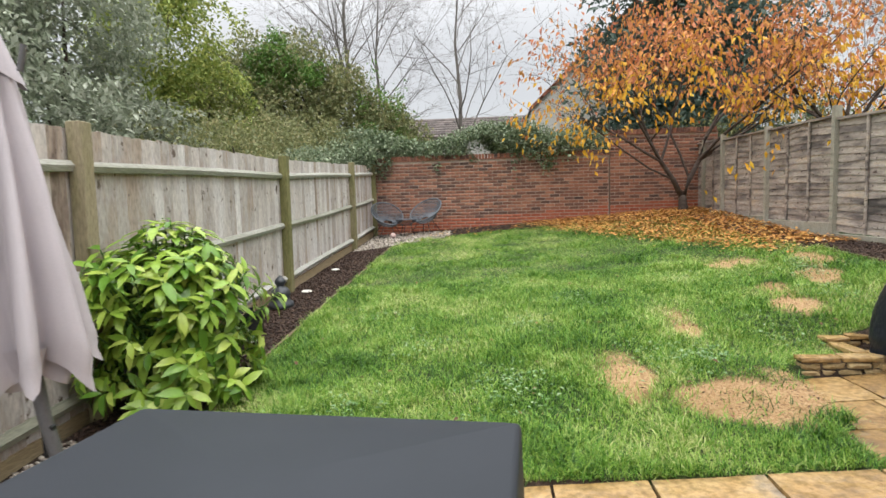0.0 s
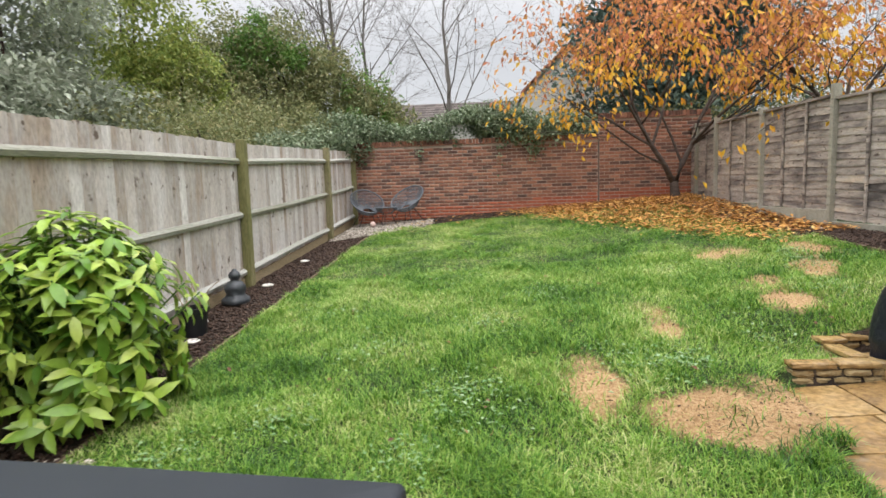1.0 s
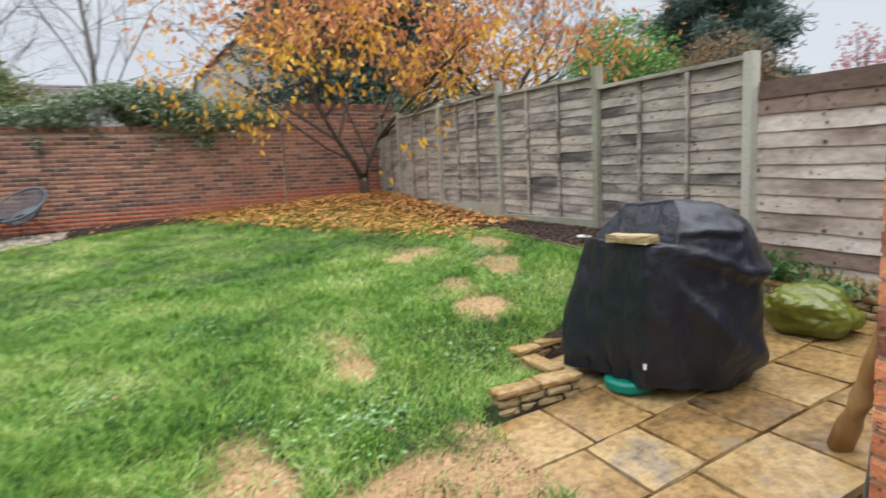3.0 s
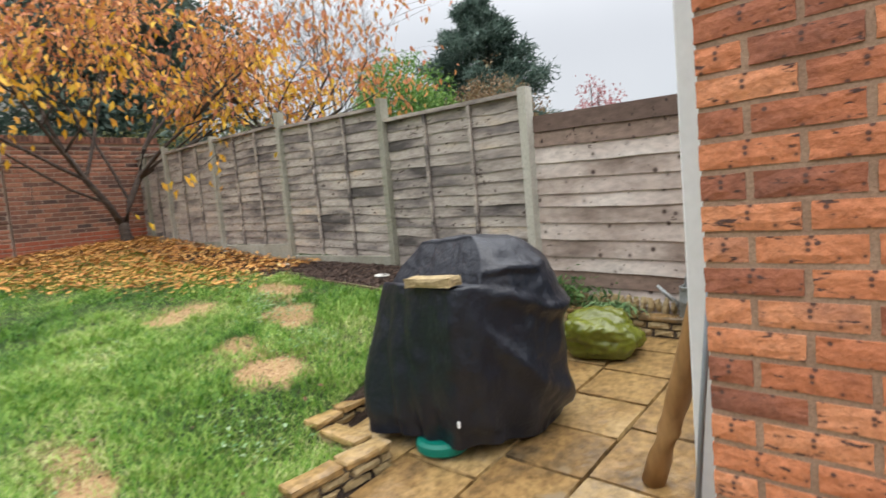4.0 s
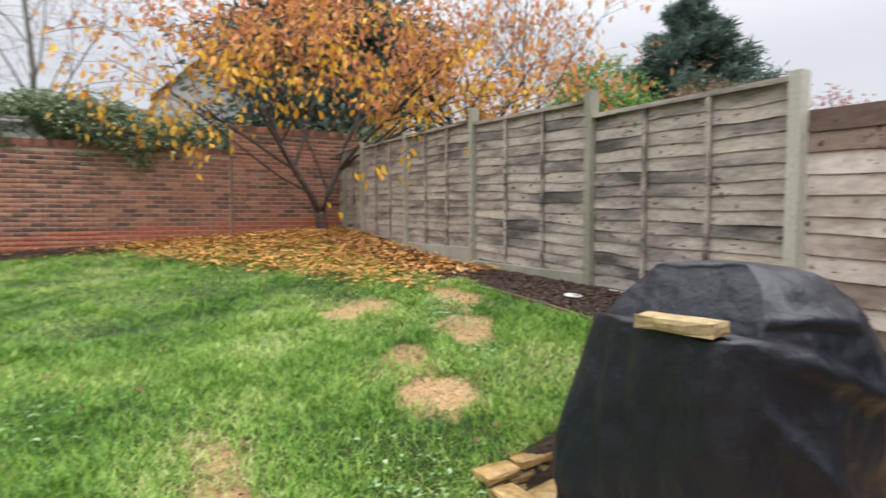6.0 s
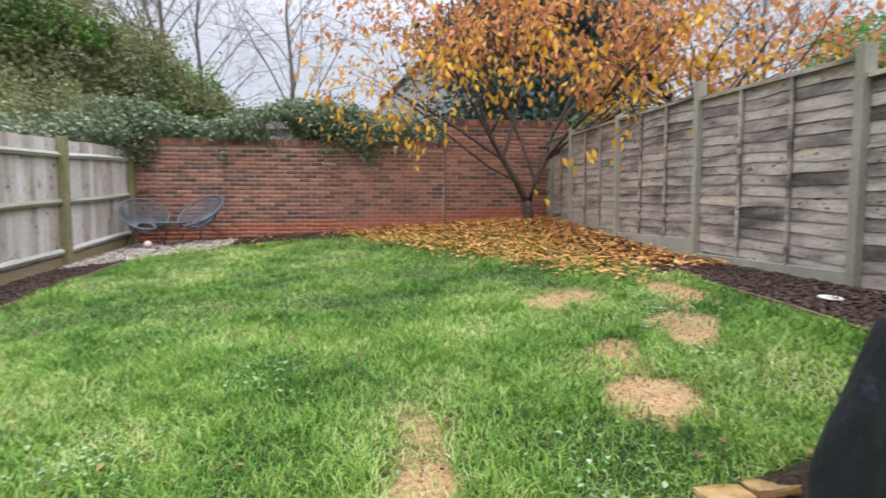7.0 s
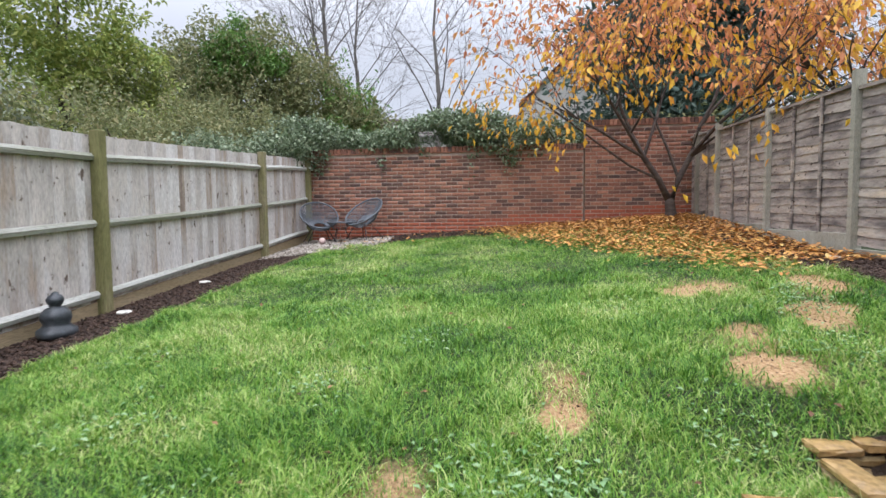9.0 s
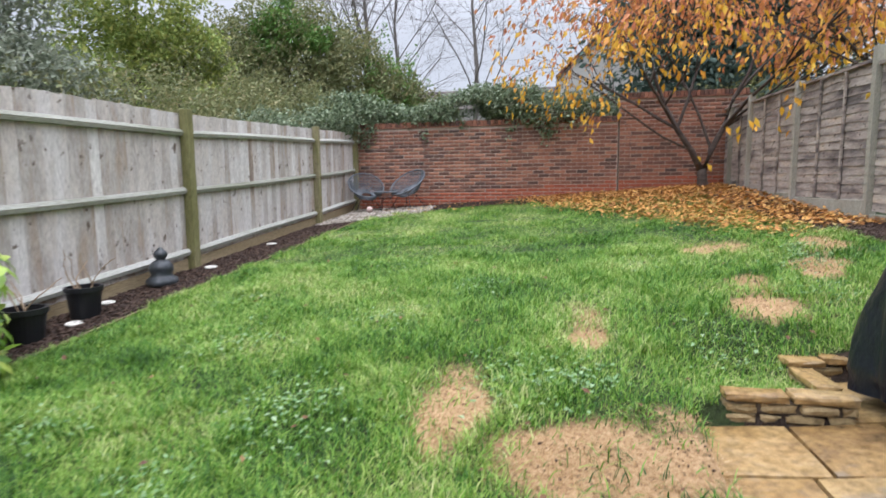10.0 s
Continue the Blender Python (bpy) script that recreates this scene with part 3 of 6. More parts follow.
def lap_panel(ya, yb, za_top, zb_top, zbase, battens, boards, frame_top=True):
    """Horizontal overlapping waney boards from ya (nearer the house) to yb, with upright battens on the garden side."""
    ya, yb = ya - 0.013, yb + 0.013
    L = yb - ya
    zt = (za_top + zb_top) / 2
    h = (zt - zbase) / boards
    for k in range(boards):
        bm = bmesh.new()
        n = 14
        ph, am = rng.uniform(0, 6), rng.uniform(0.003, 0.011)
        rows = []
        for i in range(n + 1):
            f = i / n
            y = ya + L * f
            tilt = (zb_top - za_top) * (f - 0.5)
            zb = zbase + h * k + tilt - 0.012 + am * math.sin(ph + f * 9) + 0.5 * am * math.sin(ph * 2 + f * 23)
            zt2 = zbase + h * (k + 1) + tilt + 0.018
            bulge = rng.uniform(-0.002, 0.002)
            rows.append([bm.verts.new(v) for v in ((RX - 0.021 + bulge, y, zb), (RX - 0.008, y, zt2), (RX + 0.006, y, zt2), (RX - 0.010 + bulge, y, zb))])
        for a, b in zip(rows, rows[1:]):
            for j in range(4):
                bm.faces.new((a[j], b[j], b[(j + 1) % 4], a[(j + 1) % 4]))
        bm.faces.new(rows[0])
        bm.faces.new(rows[-1][::-1])
        part("lap_board", bm, M_LAP, right_fence)
    for j in range(battens):
        f = (j + 1) / (battens + 1)
        y = ya + L * f
        tilt = (zb_top - za_top) * (f - 0.5)
        part("batten", box(RX - 0.052, RX - 0.027, y - 0.018, y + 0.018, zbase + tilt - 0.01, zt + tilt, 0.003), M_LAP, right_fence)
    if frame_top:
        bm = bmesh.new()
        vs = [bm.verts.new((RX + dx, y, z + dz)) for y, z in ((ya, za_top), (yb, zb_top)) for dx, dz in ((-0.055, -0.012), (0.03, -0.012), (0.03, 0.022), (-0.055, 0.022))]
        for f in ((3, 2, 1, 0), (4, 5, 6, 7), (0, 1, 5, 4), (1, 2, 6, 5), (2, 3, 7, 6), (3, 0, 4, 7)):
            bm.faces.new([vs[i] for i in f])
        part("capping", bm, M_LAP, right_fence)


lap_panel(4.35, 5.94, 2.07, 2.12, 0.66, 2, 15)
lap_panel(6.04, 7.85, 2.26, 2.35, 0.77, 2, 16)
lap_panel(7.95, 9.71, 2.40, 2.45, 0.92, 2, 15)
lap_panel(9.81, 11.51, 2.46, 2.50, 0.98, 2, 15)
lap_panel(11.61, 12.50, 2.54, 2.56, 1.08, 1, 14)
lap_panel(12.60, 12.93, 2.56, 2.57, 1.12, 0, 14)
for ya, yb, zt in ((4.35, 5.94, 0.66), (6.04, 7.85, 0.77), (7.95, 9.71, 0.92), (9.81, 11.51, 0.98), (11.61, 12.50, 1.08)):
    part("concrete_gravel_board", box(RX - 0.045, RX + 0.005, ya - 0.013, yb + 0.013, zt - 0.45, zt - 0.006, 0.004), M_CONC, right_fence)
# the wide boarded stretch by the house
zb, k = 0.30, 0
while zb < 1.80:
    h = rng.uniform(0.10, 0.135)
    bm = bmesh.new()
    n, ph = 12, rng.uniform(0, 6)
    rows = []
    for i in range(n + 1):
        f = i / n
        y = 2.80 + 1.45 * f
        w1 = 0.003 * math.sin(ph + 7 * f) + 0.002 * math.sin(ph * 3 + 19 * f)
        sl = 0.055 * (f - 0.5)
        rows.append([bm.verts.new(v) for v in ((RX - 0.024, y, zb + sl + w1 - 0.006), (RX - 0.010, y, zb + h + sl + 0.012), (RX + 0.004, y, zb + h + sl + 0.012), (RX - 0.014, y, zb + sl + w1 - 0.008))])
    for a, b in zip(rows, rows[1:]):
        for j in range(4):
            bm.faces.new((a[j], b[j], b[(j + 1) % 4], a[(j + 1) % 4]))
    bm.faces.new(rows[0])
    bm.faces.new(rows[-1][::-1])
    part("wide_board", bm, M_BROWNBOARD if zb > 1.56 or 0.42 < zb < 0.54 else M_WIDE, right_fence)
    zb += h
part("end_post", box(RX - 0.08, RX + 0.02, 2.74, 2.80, 0, 1.90, 0.006), M_DARKTIMBER, right_fence, "dark brown timber end post")
outbuilding = thing("outbuilding", (5.3, 2.4, 0), "dark brown timber outbuilding beside the fence end", "outbuilding")
part("wall", box(0, 0.12, -1.4, 0.34, 0.0, 3.0, 0.004), M_DARKTIMBER, outbuilding)
part("door", box(-0.03, -0.004, -0.6, 0.18, 0.1, 2.0, 0.004), M_DARKGREENPAINT, outbuilding, "dark green door")
part("door_frame", box(-0.05, -0.004, 0.185, 0.30, 0.1, 2.1, 0.004), M_DARKTIMBER, outbuilding)
part("eave_box", box(-0.17, -0.06, 0.36, 0.47, 2.06, 3.0, 0.01), M_GREYMETAL, outbuilding, "grey boxed eave end")
part("soffit", box(-0.16, 0.1, -1.4, 0.355, 2.15, 3.0, 0.01), M_DARKTIMBER, outbuilding)

# ---- house wall at the patio ----
HX, HY, HC, HL = 2.727, 2.273, 0.067, 0.2007
HOUSE_X1, SLANT = 3.42, 0.158
house = new("wall_house")
tagged(house, "orange-red rustic brick house wall with sandy mortar", "house wall", kind="structure")
core = bmesh.new()
low_ring, top_ring = [[core.verts.new((x, y, z)) for x, y in ((HX + 0.006, -3.0), (HOUSE_X1, -3.0), (HOUSE_X1, HY - 0.006 + SLANT * (HOUSE_X1 - HX)), (HX + 0.006, HY - 0.006))] for z in (-0.4, 3.4)]
core.faces.new(low_ring[::-1])
core.faces.new(top_ring)
for j in range(4):
    core.faces.new((low_ring[j], low_ring[(j + 1) % 4], top_ring[(j + 1) % 4], top_ring[j]))
part("wall_core", core, M_MORTAR, house)
rng = random.Random(41)
stretch_ms = [finish(rough_box(0.1, HL - 0.0095, HC - 0.0095, 0.003, 0.0012, random.Random(s), 2), "house_brick", M_BRICK) for s in range(5)]
head_ms = [finish(rough_box(0.1, 0.094, HC - 0.0095, 0.003, 0.0012, random.Random(50 + s), 2), "house_brick", M_BRICK) for s in range(4)]
Z_HEAD = 1.359 + (HC - 0.0095) / 2
for c in range(-22, 27):
    z = Z_HEAD + c * HC
    y = HY
    first = c % 2 == 0
    while y > 0.1:
        length = 0.1035 if first else HL
        first_m = head_ms if first else stretch_ms
        ob = new("brick", first_m[rng.randrange(len(first_m))])
        ob.location = (HX + 0.05 + rng.uniform(-0.0015, 0.0015), y - (length - 0.0095) / 2, z)
        ob.rotation_euler = (0, 0, math.pi * rng.randrange(2))
        ob.parent = house
        y -= length
        first = False
# garden-facing side, seen edge on
for c in range(-22, 27):
    z = Z_HEAD + c * HC
    x = HX + (0.1 if c % 2 == 0 else 0.0)
    while x < HOUSE_X1 - 0.15:
        length = HL if not (c % 2 and x == HX) else 0.1
        if x > HX + 0.11:
            ob = new("brick", stretch_ms[rng.randrange(5)])
            ob.location = (x + length / 2 + 0.008, HY - 0.0505 + SLANT * (x + length / 2 - HX), z)
            ob.rotation_euler = (0, 0, math.pi / 2 + math.atan(SLANT))
            ob.parent = house
        x += length

# ---- patio ----
patio = new("pavement")
tagged(patio, "wet honey-coloured riven sandstone slab patio", "patio", kind="structure")
rng = random.Random(61)


def slab(x0, x1, y0, y1):
    bm = rough_box(x1 - x0 - 0.010, y1 - y0 - 0.010, 0.05, 0.004, 0.0025, rng, 2)
    ob = part("slab", bm, M_SLAB, patio)
    xc = (x0 + x1) / 2
    slope = (patio_z(x1) - patio_z(x0)) / (x1 - x0)
    ob.matrix_basis = pose(xc, (y0 + y1) / 2, patio_z(xc) - 0.025 + rng.uniform(-0.003, 0.003), rng.uniform(-0.4, 0.4), -math.degrees(math.atan(slope)), rng.uniform(-0.5, 0.5))


for y0, y1, cuts in ((3.40, 3.85, (2.39, 2.80, 3.18, 3.62, 4.02, 4.45, 4.72, 5.0)),
                     (2.99, 3.40, (2.38, 2.72, 3.04, 3.385, 3.735, 4.085, 4.415, 4.75, 5.0)),
                     (2.56, 2.99, (2.24, 2.62, 2.95, 3.42, 3.85, 4.30, 4.62, 5.0)),
                     (3.85, 4.36, (3.0, 3.55, 3.95, 4.4, 4.75))):
    for a, b in zip(cuts, cuts[1:]):
        slab(a, b, y0, y1)
for y0, y1, cuts in ((2.06, 2.56, (-1.5, -0.9, -0.35, 0.2, 0.62, 1.11, 1.67, 2.2, 2.70)), (1.5, 2.06, (-1.5, -1.1, -0.5, 0.1, 0.7, 1.3, 1.9, 2.4, 2.72)),
                     (0.9, 1.5, (-1.5, -0.7, 0.1, 0.9, 1.5, 2.1, 2.72)), (0.2, 0.9, (-1.5, -0.9, -0.2, 0.5, 1.2, 2.0, 2.72)), (-0.6, 0.2, (-1.5, -0.7, 0.1, 0.9, 1.8, 2.72)), (-1.5, -0.6, (-1.5, -0.6, 0.3, 1.2, 2.0, 2.72))):
    for a, b in zip(cuts, cuts[1:]):
        slab(a, b, y0, y1)

# ---- edging, beds, gravel ----


def edging(name, x0, x1, ya, yb, label):
    bm = bmesh.new()
    n = 30
    rows = []
    for i in range(n + 1):
        y = ya + (yb - ya) * i / n
        z = float(lawn_z(x0, y))
        w = 0.006 * math.sin(1.7 * y)
        rows.append([bm.verts.new(v) for v in ((x0 + w, y, z - 0.08), (x1 + w, y, z - 0.08), (x1 + w, y, z + 0.022), (x0 + w, y, z + 0.022))])
    for a, b in zip(rows, rows[1:]):
        for j in range(4):
            bm.faces.new((a[j], a[(j + 1) % 4], b[(j + 1) % 4], b[j]))
    bm.faces.new(rows[0][::-1])
    bm.faces.new(rows[-1])
    return tagged(part(name, bm, M_EDGE), label, "lawn edging", kind="structure")


edging("edging_left", -1.715, -1.69, 2.75, 10.6, "thin brown timber lawn edging board")
edging("edging_right", 4.40, 4.425, 4.9, 8.0, "thin brown timber lawn edging board")
nprng = np.random.default_rng(7)


def chips(name, x0, x1, y0, y1, n, mat, size, flat, label, category, keep=None, lift=0.0):
    """Scattered small stones or chips on the ground."""
    x, y = nprng.uniform(x0, x1, n), nprng.uniform(y0, y1, n)
    if keep is not None:
        ok = np.array([keep(a, b) for a, b in zip(x, y)])
        x, y = x[ok], y[ok]
    n = len(x)
    z = lawn_z(x, y)
    s = size * nprng.uniform(0.5, 1.4, n)
    octa = np.array([(1, 0, 0), (0, 1, 0), (-1, 0, 0), (0, -1, 0), (0, 0, 1), (0, 0, -1)], float)
    v = octa[None] * s[:, None, None] * np.stack([nprng.uniform(0.6, 1.6, n), nprng.uniform(0.5, 1.0, n), flat * nprng.uniform(0.5, 1.3, n)], 1)[:, None]
    v += nprng.normal(0, 0.12, v.shape) * s[:, None, None] * np.array([1, 1, flat])
    a, t = nprng.uniform(0, 6.28, n), nprng.normal(0, 0.35, n)
    ct, st = np.cos(t)[:, None], np.sin(t)[:, None]
    v[..., 0], v[..., 2] = v[..., 0] * ct - v[..., 2] * st, v[..., 0] * st + v[..., 2] * ct
    c, sn = np.cos(a)[:, None], np.sin(a)[:, None]
    v[..., 0], v[..., 1] = v[..., 0] * c - v[..., 1] * sn, v[..., 0] * sn + v[..., 1] * c
    v += np.stack([x, y, z + lift + s * flat * 0.5 + nprng.uniform(0, 0.012, n)], 1)[:, None]
    tri = [(0, 1, 4), (1, 2, 4), (2, 3, 4), (3, 0, 4), (1, 0, 5), (2, 1, 5), (3, 2, 5), (0, 3, 5)]
    return tagged(quads(name, v, 6, tri, mat), label, category, kind="stuff")


chips("bark_mulch", -2.46, -1.72, 2.9, 10.6, 9000, M_CHIP, 0.022, 0.4, "dark wet bark mulch in the fence bed", "bark mulch")
chips("bark_mulch", 4.43, 5.13, 4.4, 9.4, 7000, M_CHIP, 0.022, 0.4, "dark wet bark mulch in the fence bed", "bark mulch")
chips("pale_gravel", -2.42, 0.9, 10.3, 12.9, 5200, M_GRAVEL, 0.028, 0.6, "pale cream gravel under the garden chairs", "gravel",
      lambda x, y: y > 10.35 + 0.62 * (x + 2.4) + 0.12 * wobble(x, y, 3) and y < 12.45 - 0.15 * x and x < -0.55 + 0.5 * wobble(x, y, 2))
chips("grey_gravel", -2.44, -1.5, 0.4, 3.0, 6500, M_GRAVEL, 0.017, 0.7, "grey-brown gravel strip beside the patio", "gravel", None, 0.0)
chips("soil_crumbs", -2.3, 5.0, 11.8, 12.92, 4200, M_CHIP, 0.018, 0.5, "dark soil strip along the brick wall", "soil")

chips("soil_crumbs", 1.0, 4.4, 3.0, 7.3, 4200, M_CHIP, 0.0065, 0.6, "dark crumbs of soil on the bare patches of lawn", "soil",
      lambda x, y: on_lawn(x, y) and dry(x, y) > 0.22 and wobble(x, y, 4, 3.0) > -0.05)

# ---- lawn ----


def blades(name, pts, length, width, mat, lean, label, category):
    n = len(pts)
    x, y = pts[:, 0], pts[:, 1]
    z = lawn_z(x, y) - 0.004
    a = nprng.uniform(0, 2 * np.pi, n)
    l = length * nprng.uniform(0.5, 1.35, n)
    ln = np.abs(nprng.normal(lean, 0.3, n))
    d = np.stack([np.cos(a) * np.sin(ln), np.sin(a) * np.sin(ln), np.cos(ln)], 1)
    w = width * nprng.uniform(0.7, 1.3, n)
    b = a + np.pi / 2 + nprng.normal(0, 0.6, n)
    s = np.stack([np.cos(b), np.sin(b), np.zeros(n)], 1) * w[:, None] / 2
    p = np.stack([x, y, z], 1)
    mid = p + d * (l * 0.55)[:, None]
    tip = p + d * l[:, None] + np.stack([np.cos(a), np.sin(a), -np.ones(n) * 0.6], 1) * (l * 0.28)[:, None]
    v = np.stack([p - s, p + s, mid + s * 0.8, mid - s * 0.8, tip], 1)
    return tagged(quads(name, v, 5, [(0, 1, 2), (0, 2, 3), (3, 2, 4)], mat), label, category, kind="stuff")


def lawn_points(n, ya, yb, power):
    u = nprng.random(n) ** power
    return np.stack([nprng.uniform(-1.69, 4.46, n), ya + (yb - ya) * u], 1)


pts = np.concatenate([lawn_points(330000, 2.5, 7.0, 1.15), lawn_points(170000, 6.5, 12.0, 1.0)])
green, straw = [], []
for px, py in pts:
    if not on_lawn(px, py):
        continue
    d = dry(px, py)
    thin = smooth_step(0.0, 1.0, (py - 8.6 + 0.55 * (px - 1)) / 4.0) if px > 0.5 else 0.0
    r, r2 = random.random(), random.random()
    if r2 < smooth_step(-0.48, 0.34, d) * 0.93:
        if r < 0.5:
            straw.append((px, py))
    elif r2 > 0.985 - 0.04 * wobble(px, py, 1.1, 2.0):
        straw.append((px, py))
    elif r > 0.6 * thin:
        clump = wobble(px, py, 2.6, 9.0) + 0.5 * wobble(px, py, 7.0, 1.0)
        if r > 0.16 - 0.3 * clump:
            green.append((px, py, clump))
green = np.array(green)
tall = green[:, 2] > 0.18
rest = green[~tall]
blades("grass", rest[: len(rest) // 2], 0.062, 0.0052, M_GRASS, 0.6, "lush green lawn grass with yellow-green tips", "grass")
blades("grass", rest[len(rest) // 2:], 0.048, 0.0056, M_GRASS, 0.85, "lush green lawn grass with yellow-green tips", "grass")
blades("tall_grass", green[tall], 0.092, 0.0056, M_GRASS, 0.65, "longer tufts of green lawn grass", "grass")
blades("dry_grass", np.array(straw), 0.034, 0.0032, M_STRAW, 1.15, "dead straw-coloured grass patches in the lawn", "dry grass")

# ---- leaves and foliage ----
FINE = [(0, 6, 1), (0, 2, 6), (1, 6, 7), (1, 7, 3), (6, 2, 4), (6, 4, 7), (3, 7, 5), (7, 4, 5)]
PLAIN = [(0, 1, 3), (0, 3, 2)]


def leaf_verts(p, axis, up, length, width, fine=False, fold=0.25, droop=0.15):
    """Vertices of leaves at p along axis; up gives the upper side."""
    axis = axis / np.linalg.norm(axis, axis=1, keepdims=True)
    side = np.cross(axis, up)
    side /= np.linalg.norm(side, axis=1, keepdims=True) + 1e-9
    nrm = np.cross(side, axis)
    l, w = np.asarray(length).reshape(-1, 1), np.asarray(width).reshape(-1, 1)
    tip = p + axis * l - nrm * l * droop
    if not fine:
        a = p + axis * l * 0.45 + side * w / 2 + nrm * w * fold
        b = p + axis * l * 0.45 - side * w / 2 + nrm * w * fold
        return np.stack([p, a, b, tip], 1)
    m1, m2 = p + axis * l * 0.3, p + axis * l * 0.68 - nrm * l * droop * 0.35
    return np.stack([p, m1 + side * w * 0.42 + nrm * w * fold, m1 - side * w * 0.42 + nrm * w * fold, m2 + side * w * 0.40 + nrm * w * fold, m2 - side * w * 0.40 + nrm * w * fold, tip, m1, m2], 1)


def rand_dirs(n):
    d = nprng.normal(size=(n, 3))
    return d / np.linalg.norm(d, axis=1, keepdims=True)


def blob_points(ells, n, rough=0.35, freq=0.9, gap=0.0, seed=0.0):
    """Points in the outer layers of lumpy, uneven masses."""
    vol = np.array([e[3] * e[4] * e[5] for e in ells]) ** 0.67
    pick = nprng.choice(len(ells), n, p=vol / vol.sum())
    d = rand_dirs(n)
    out = []
    for k, (i, v) in enumerate(zip(pick, d)):
        cx, cy, cz, rx, ry, rz = ells[i]
        lump = 1 + rough * noise.noise(Vector((v[0] * 2.2 + seed + i * 3, v[1] * 2.2, v[2] * 2.2))) + rough * 0.6 * noise.noise(Vector((v[0] * 6 + seed, v[1] * 6 + i, v[2] * 6)))
        r = lump * (1 - 0.42 * random.random() ** 1.6)
        q = (cx + v[0] * rx * r, cy + v[1] * ry * r, cz + v[2] * rz * r)
        if gap and noise.noise(Vector((q[0] * freq + seed, q[1] * freq, q[2] * freq))) < gap - 0.5:
            continue
        out.append(q)
    return np.array(out)


def foliage(name, ells, n, leaf, mat, parent, aspect=0.5, rough=0.35, gap=0.3, seed=0.0, hang=0.2):
    p = blob_points(ells, n, rough, 1.1, gap, seed)
    ax = rand_dirs(len(p)) + np.array([0, 0, -hang])
    l = leaf * nprng.uniform(0.6, 1.4, len(p))
    return quads(name, leaf_verts(p, ax, rand_dirs(len(p)) + np.array([0, 0, 1.2]), l, l * aspect), 4, PLAIN, mat, parent)


def grow(bm, p, d, length, radius, level, rng, tips, spread=0.6, lift=0.12, kids=3, sides=6, shrink=0.66, clear=0.35):
    """A limb with its side branches; the ends of the thin ones go into tips."""
    n = 4 if level > 1 else 3
    pts, rad, dirs = [Vector(p)], [radius], [Vector(d)]
    q, v = Vector(p), Vector(d).normalized()
    for i in range(n):
        v = (v + Vector((rng.uniform(-1, 1), rng.uniform(-1, 1), rng.uniform(-1, 1))) * 0.16 + Vector((0, 0, lift))).normalized()
        q = q + v * length / n
        pts.append(q.copy())
        dirs.append(v.copy())
        rad.append(radius * (1 - 0.55 * (i + 1) / n))
    tube(bm, pts, rad, max(3, sides), cap=False)
    if level <= 1:
        tips.extend((pts[k], dirs[k]) for k in range(1, n + 1))
    if level == 0:
        return
    for k in range(kids + (1 if level > 1 else 0)):
        f = rng.uniform(clear, 1.0)
        i = min(n, max(1, round(f * n)))
        w = (dirs[i] + Vector((rng.uniform(-1, 1), rng.uniform(-1, 1), rng.uniform(-0.7, 0.7))).normalized() * spread).normalized()
        grow(bm, pts[i], w, length * shrink * rng.uniform(0.75, 1.15), max(0.003, rad[i] * 0.55), level - 1, rng, tips, spread, lift, kids, max(3, sides - 1), shrink)


# autumn cherry
cherry = thing("cherry_tree", (4.63, 12.30, float(lawn_z(4.63, 12.30))), "autumn cherry tree with orange and yellow leaves above fallen leaves", "tree")
rng = random.Random(77)
bm = bmesh.new()
tube(bm, [(0, 0, -0.1), (0.0, 0, 0.05), (-0.02, 0, 0.2), (-0.03, 0, 0.32), (-0.04, 0, 0.40)], [0.15, 0.115, 0.095, 0.09, 0.075], 12)
part("trunk", bm, M_BARK, cherry, smooth=True)
tips = []
# two main stems fork low down; the other limbs leave them higher up
STEMS = (((-0.04, 0, 0.34), (-0.24, -0.03, 0.75), (-0.52, -0.08, 1.15), (-0.74, -0.05, 1.6)), ((-0.01, 0, 0.34), (0.10, -0.06, 0.75), (0.28, -0.10, 1.15), (0.42, -0.12, 1.65)))
for stem in STEMS:
    bm = bmesh.new()
    tube(bm, stem, [0.062, 0.055, 0.048, 0.035], 9)
    part("stem", bm, M_BARK, cherry, smooth=True)
for at, d, l, r in ((STEMS[0][3], (-0.5, -0.05, 1.0), 1.9, 0.035), (STEMS[0][2], (0.3, 0.25, 1.0), 2.1, 0.034), (STEMS[1][3], (0.35, -0.12, 1.1), 1.9, 0.035), (STEMS[0][1], (-1.5, -0.25, 0.52), 2.4, 0.026),
                    (STEMS[1][2], (1.05, -0.5, 0.8), 2.5, 0.036), (STEMS[0][2], (-0.8, -0.85, 0.9), 2.2, 0.034), (STEMS[1][2], (0.15, -1.15, 0.72), 2.9, 0.036), (STEMS[1][3], (0.6, 0.55, 1.0), 1.7, 0.03),
                    (STEMS[0][2], (-1.2, -0.15, 0.55), 2.2, 0.03), (STEMS[1][1], (-0.12, 0.2, 1.0), 2.4, 0.03), (STEMS[0][2], (-0.7, -0.6, 0.36), 2.0, 0.026),
                    (STEMS[1][2], (0.75, -0.35, 0.42), 2.0, 0.026), (STEMS[1][2], (0.35, -0.95, 0.40), 1.9, 0.026), (STEMS[0][3], (0.15, -0.85, 0.30), 1.8, 0.024)):
    bm = bmesh.new()
    grow(bm, at, Vector(d).normalized(), l, r, 3, rng, tips, 0.95, 0.0, 3, 7, 0.70, 0.4)
    part("limb", bm, M_BARK, cherry, smooth=True)
tp = np.array([t[0] for t in tips])
td = np.array([t[1] for t in tips])
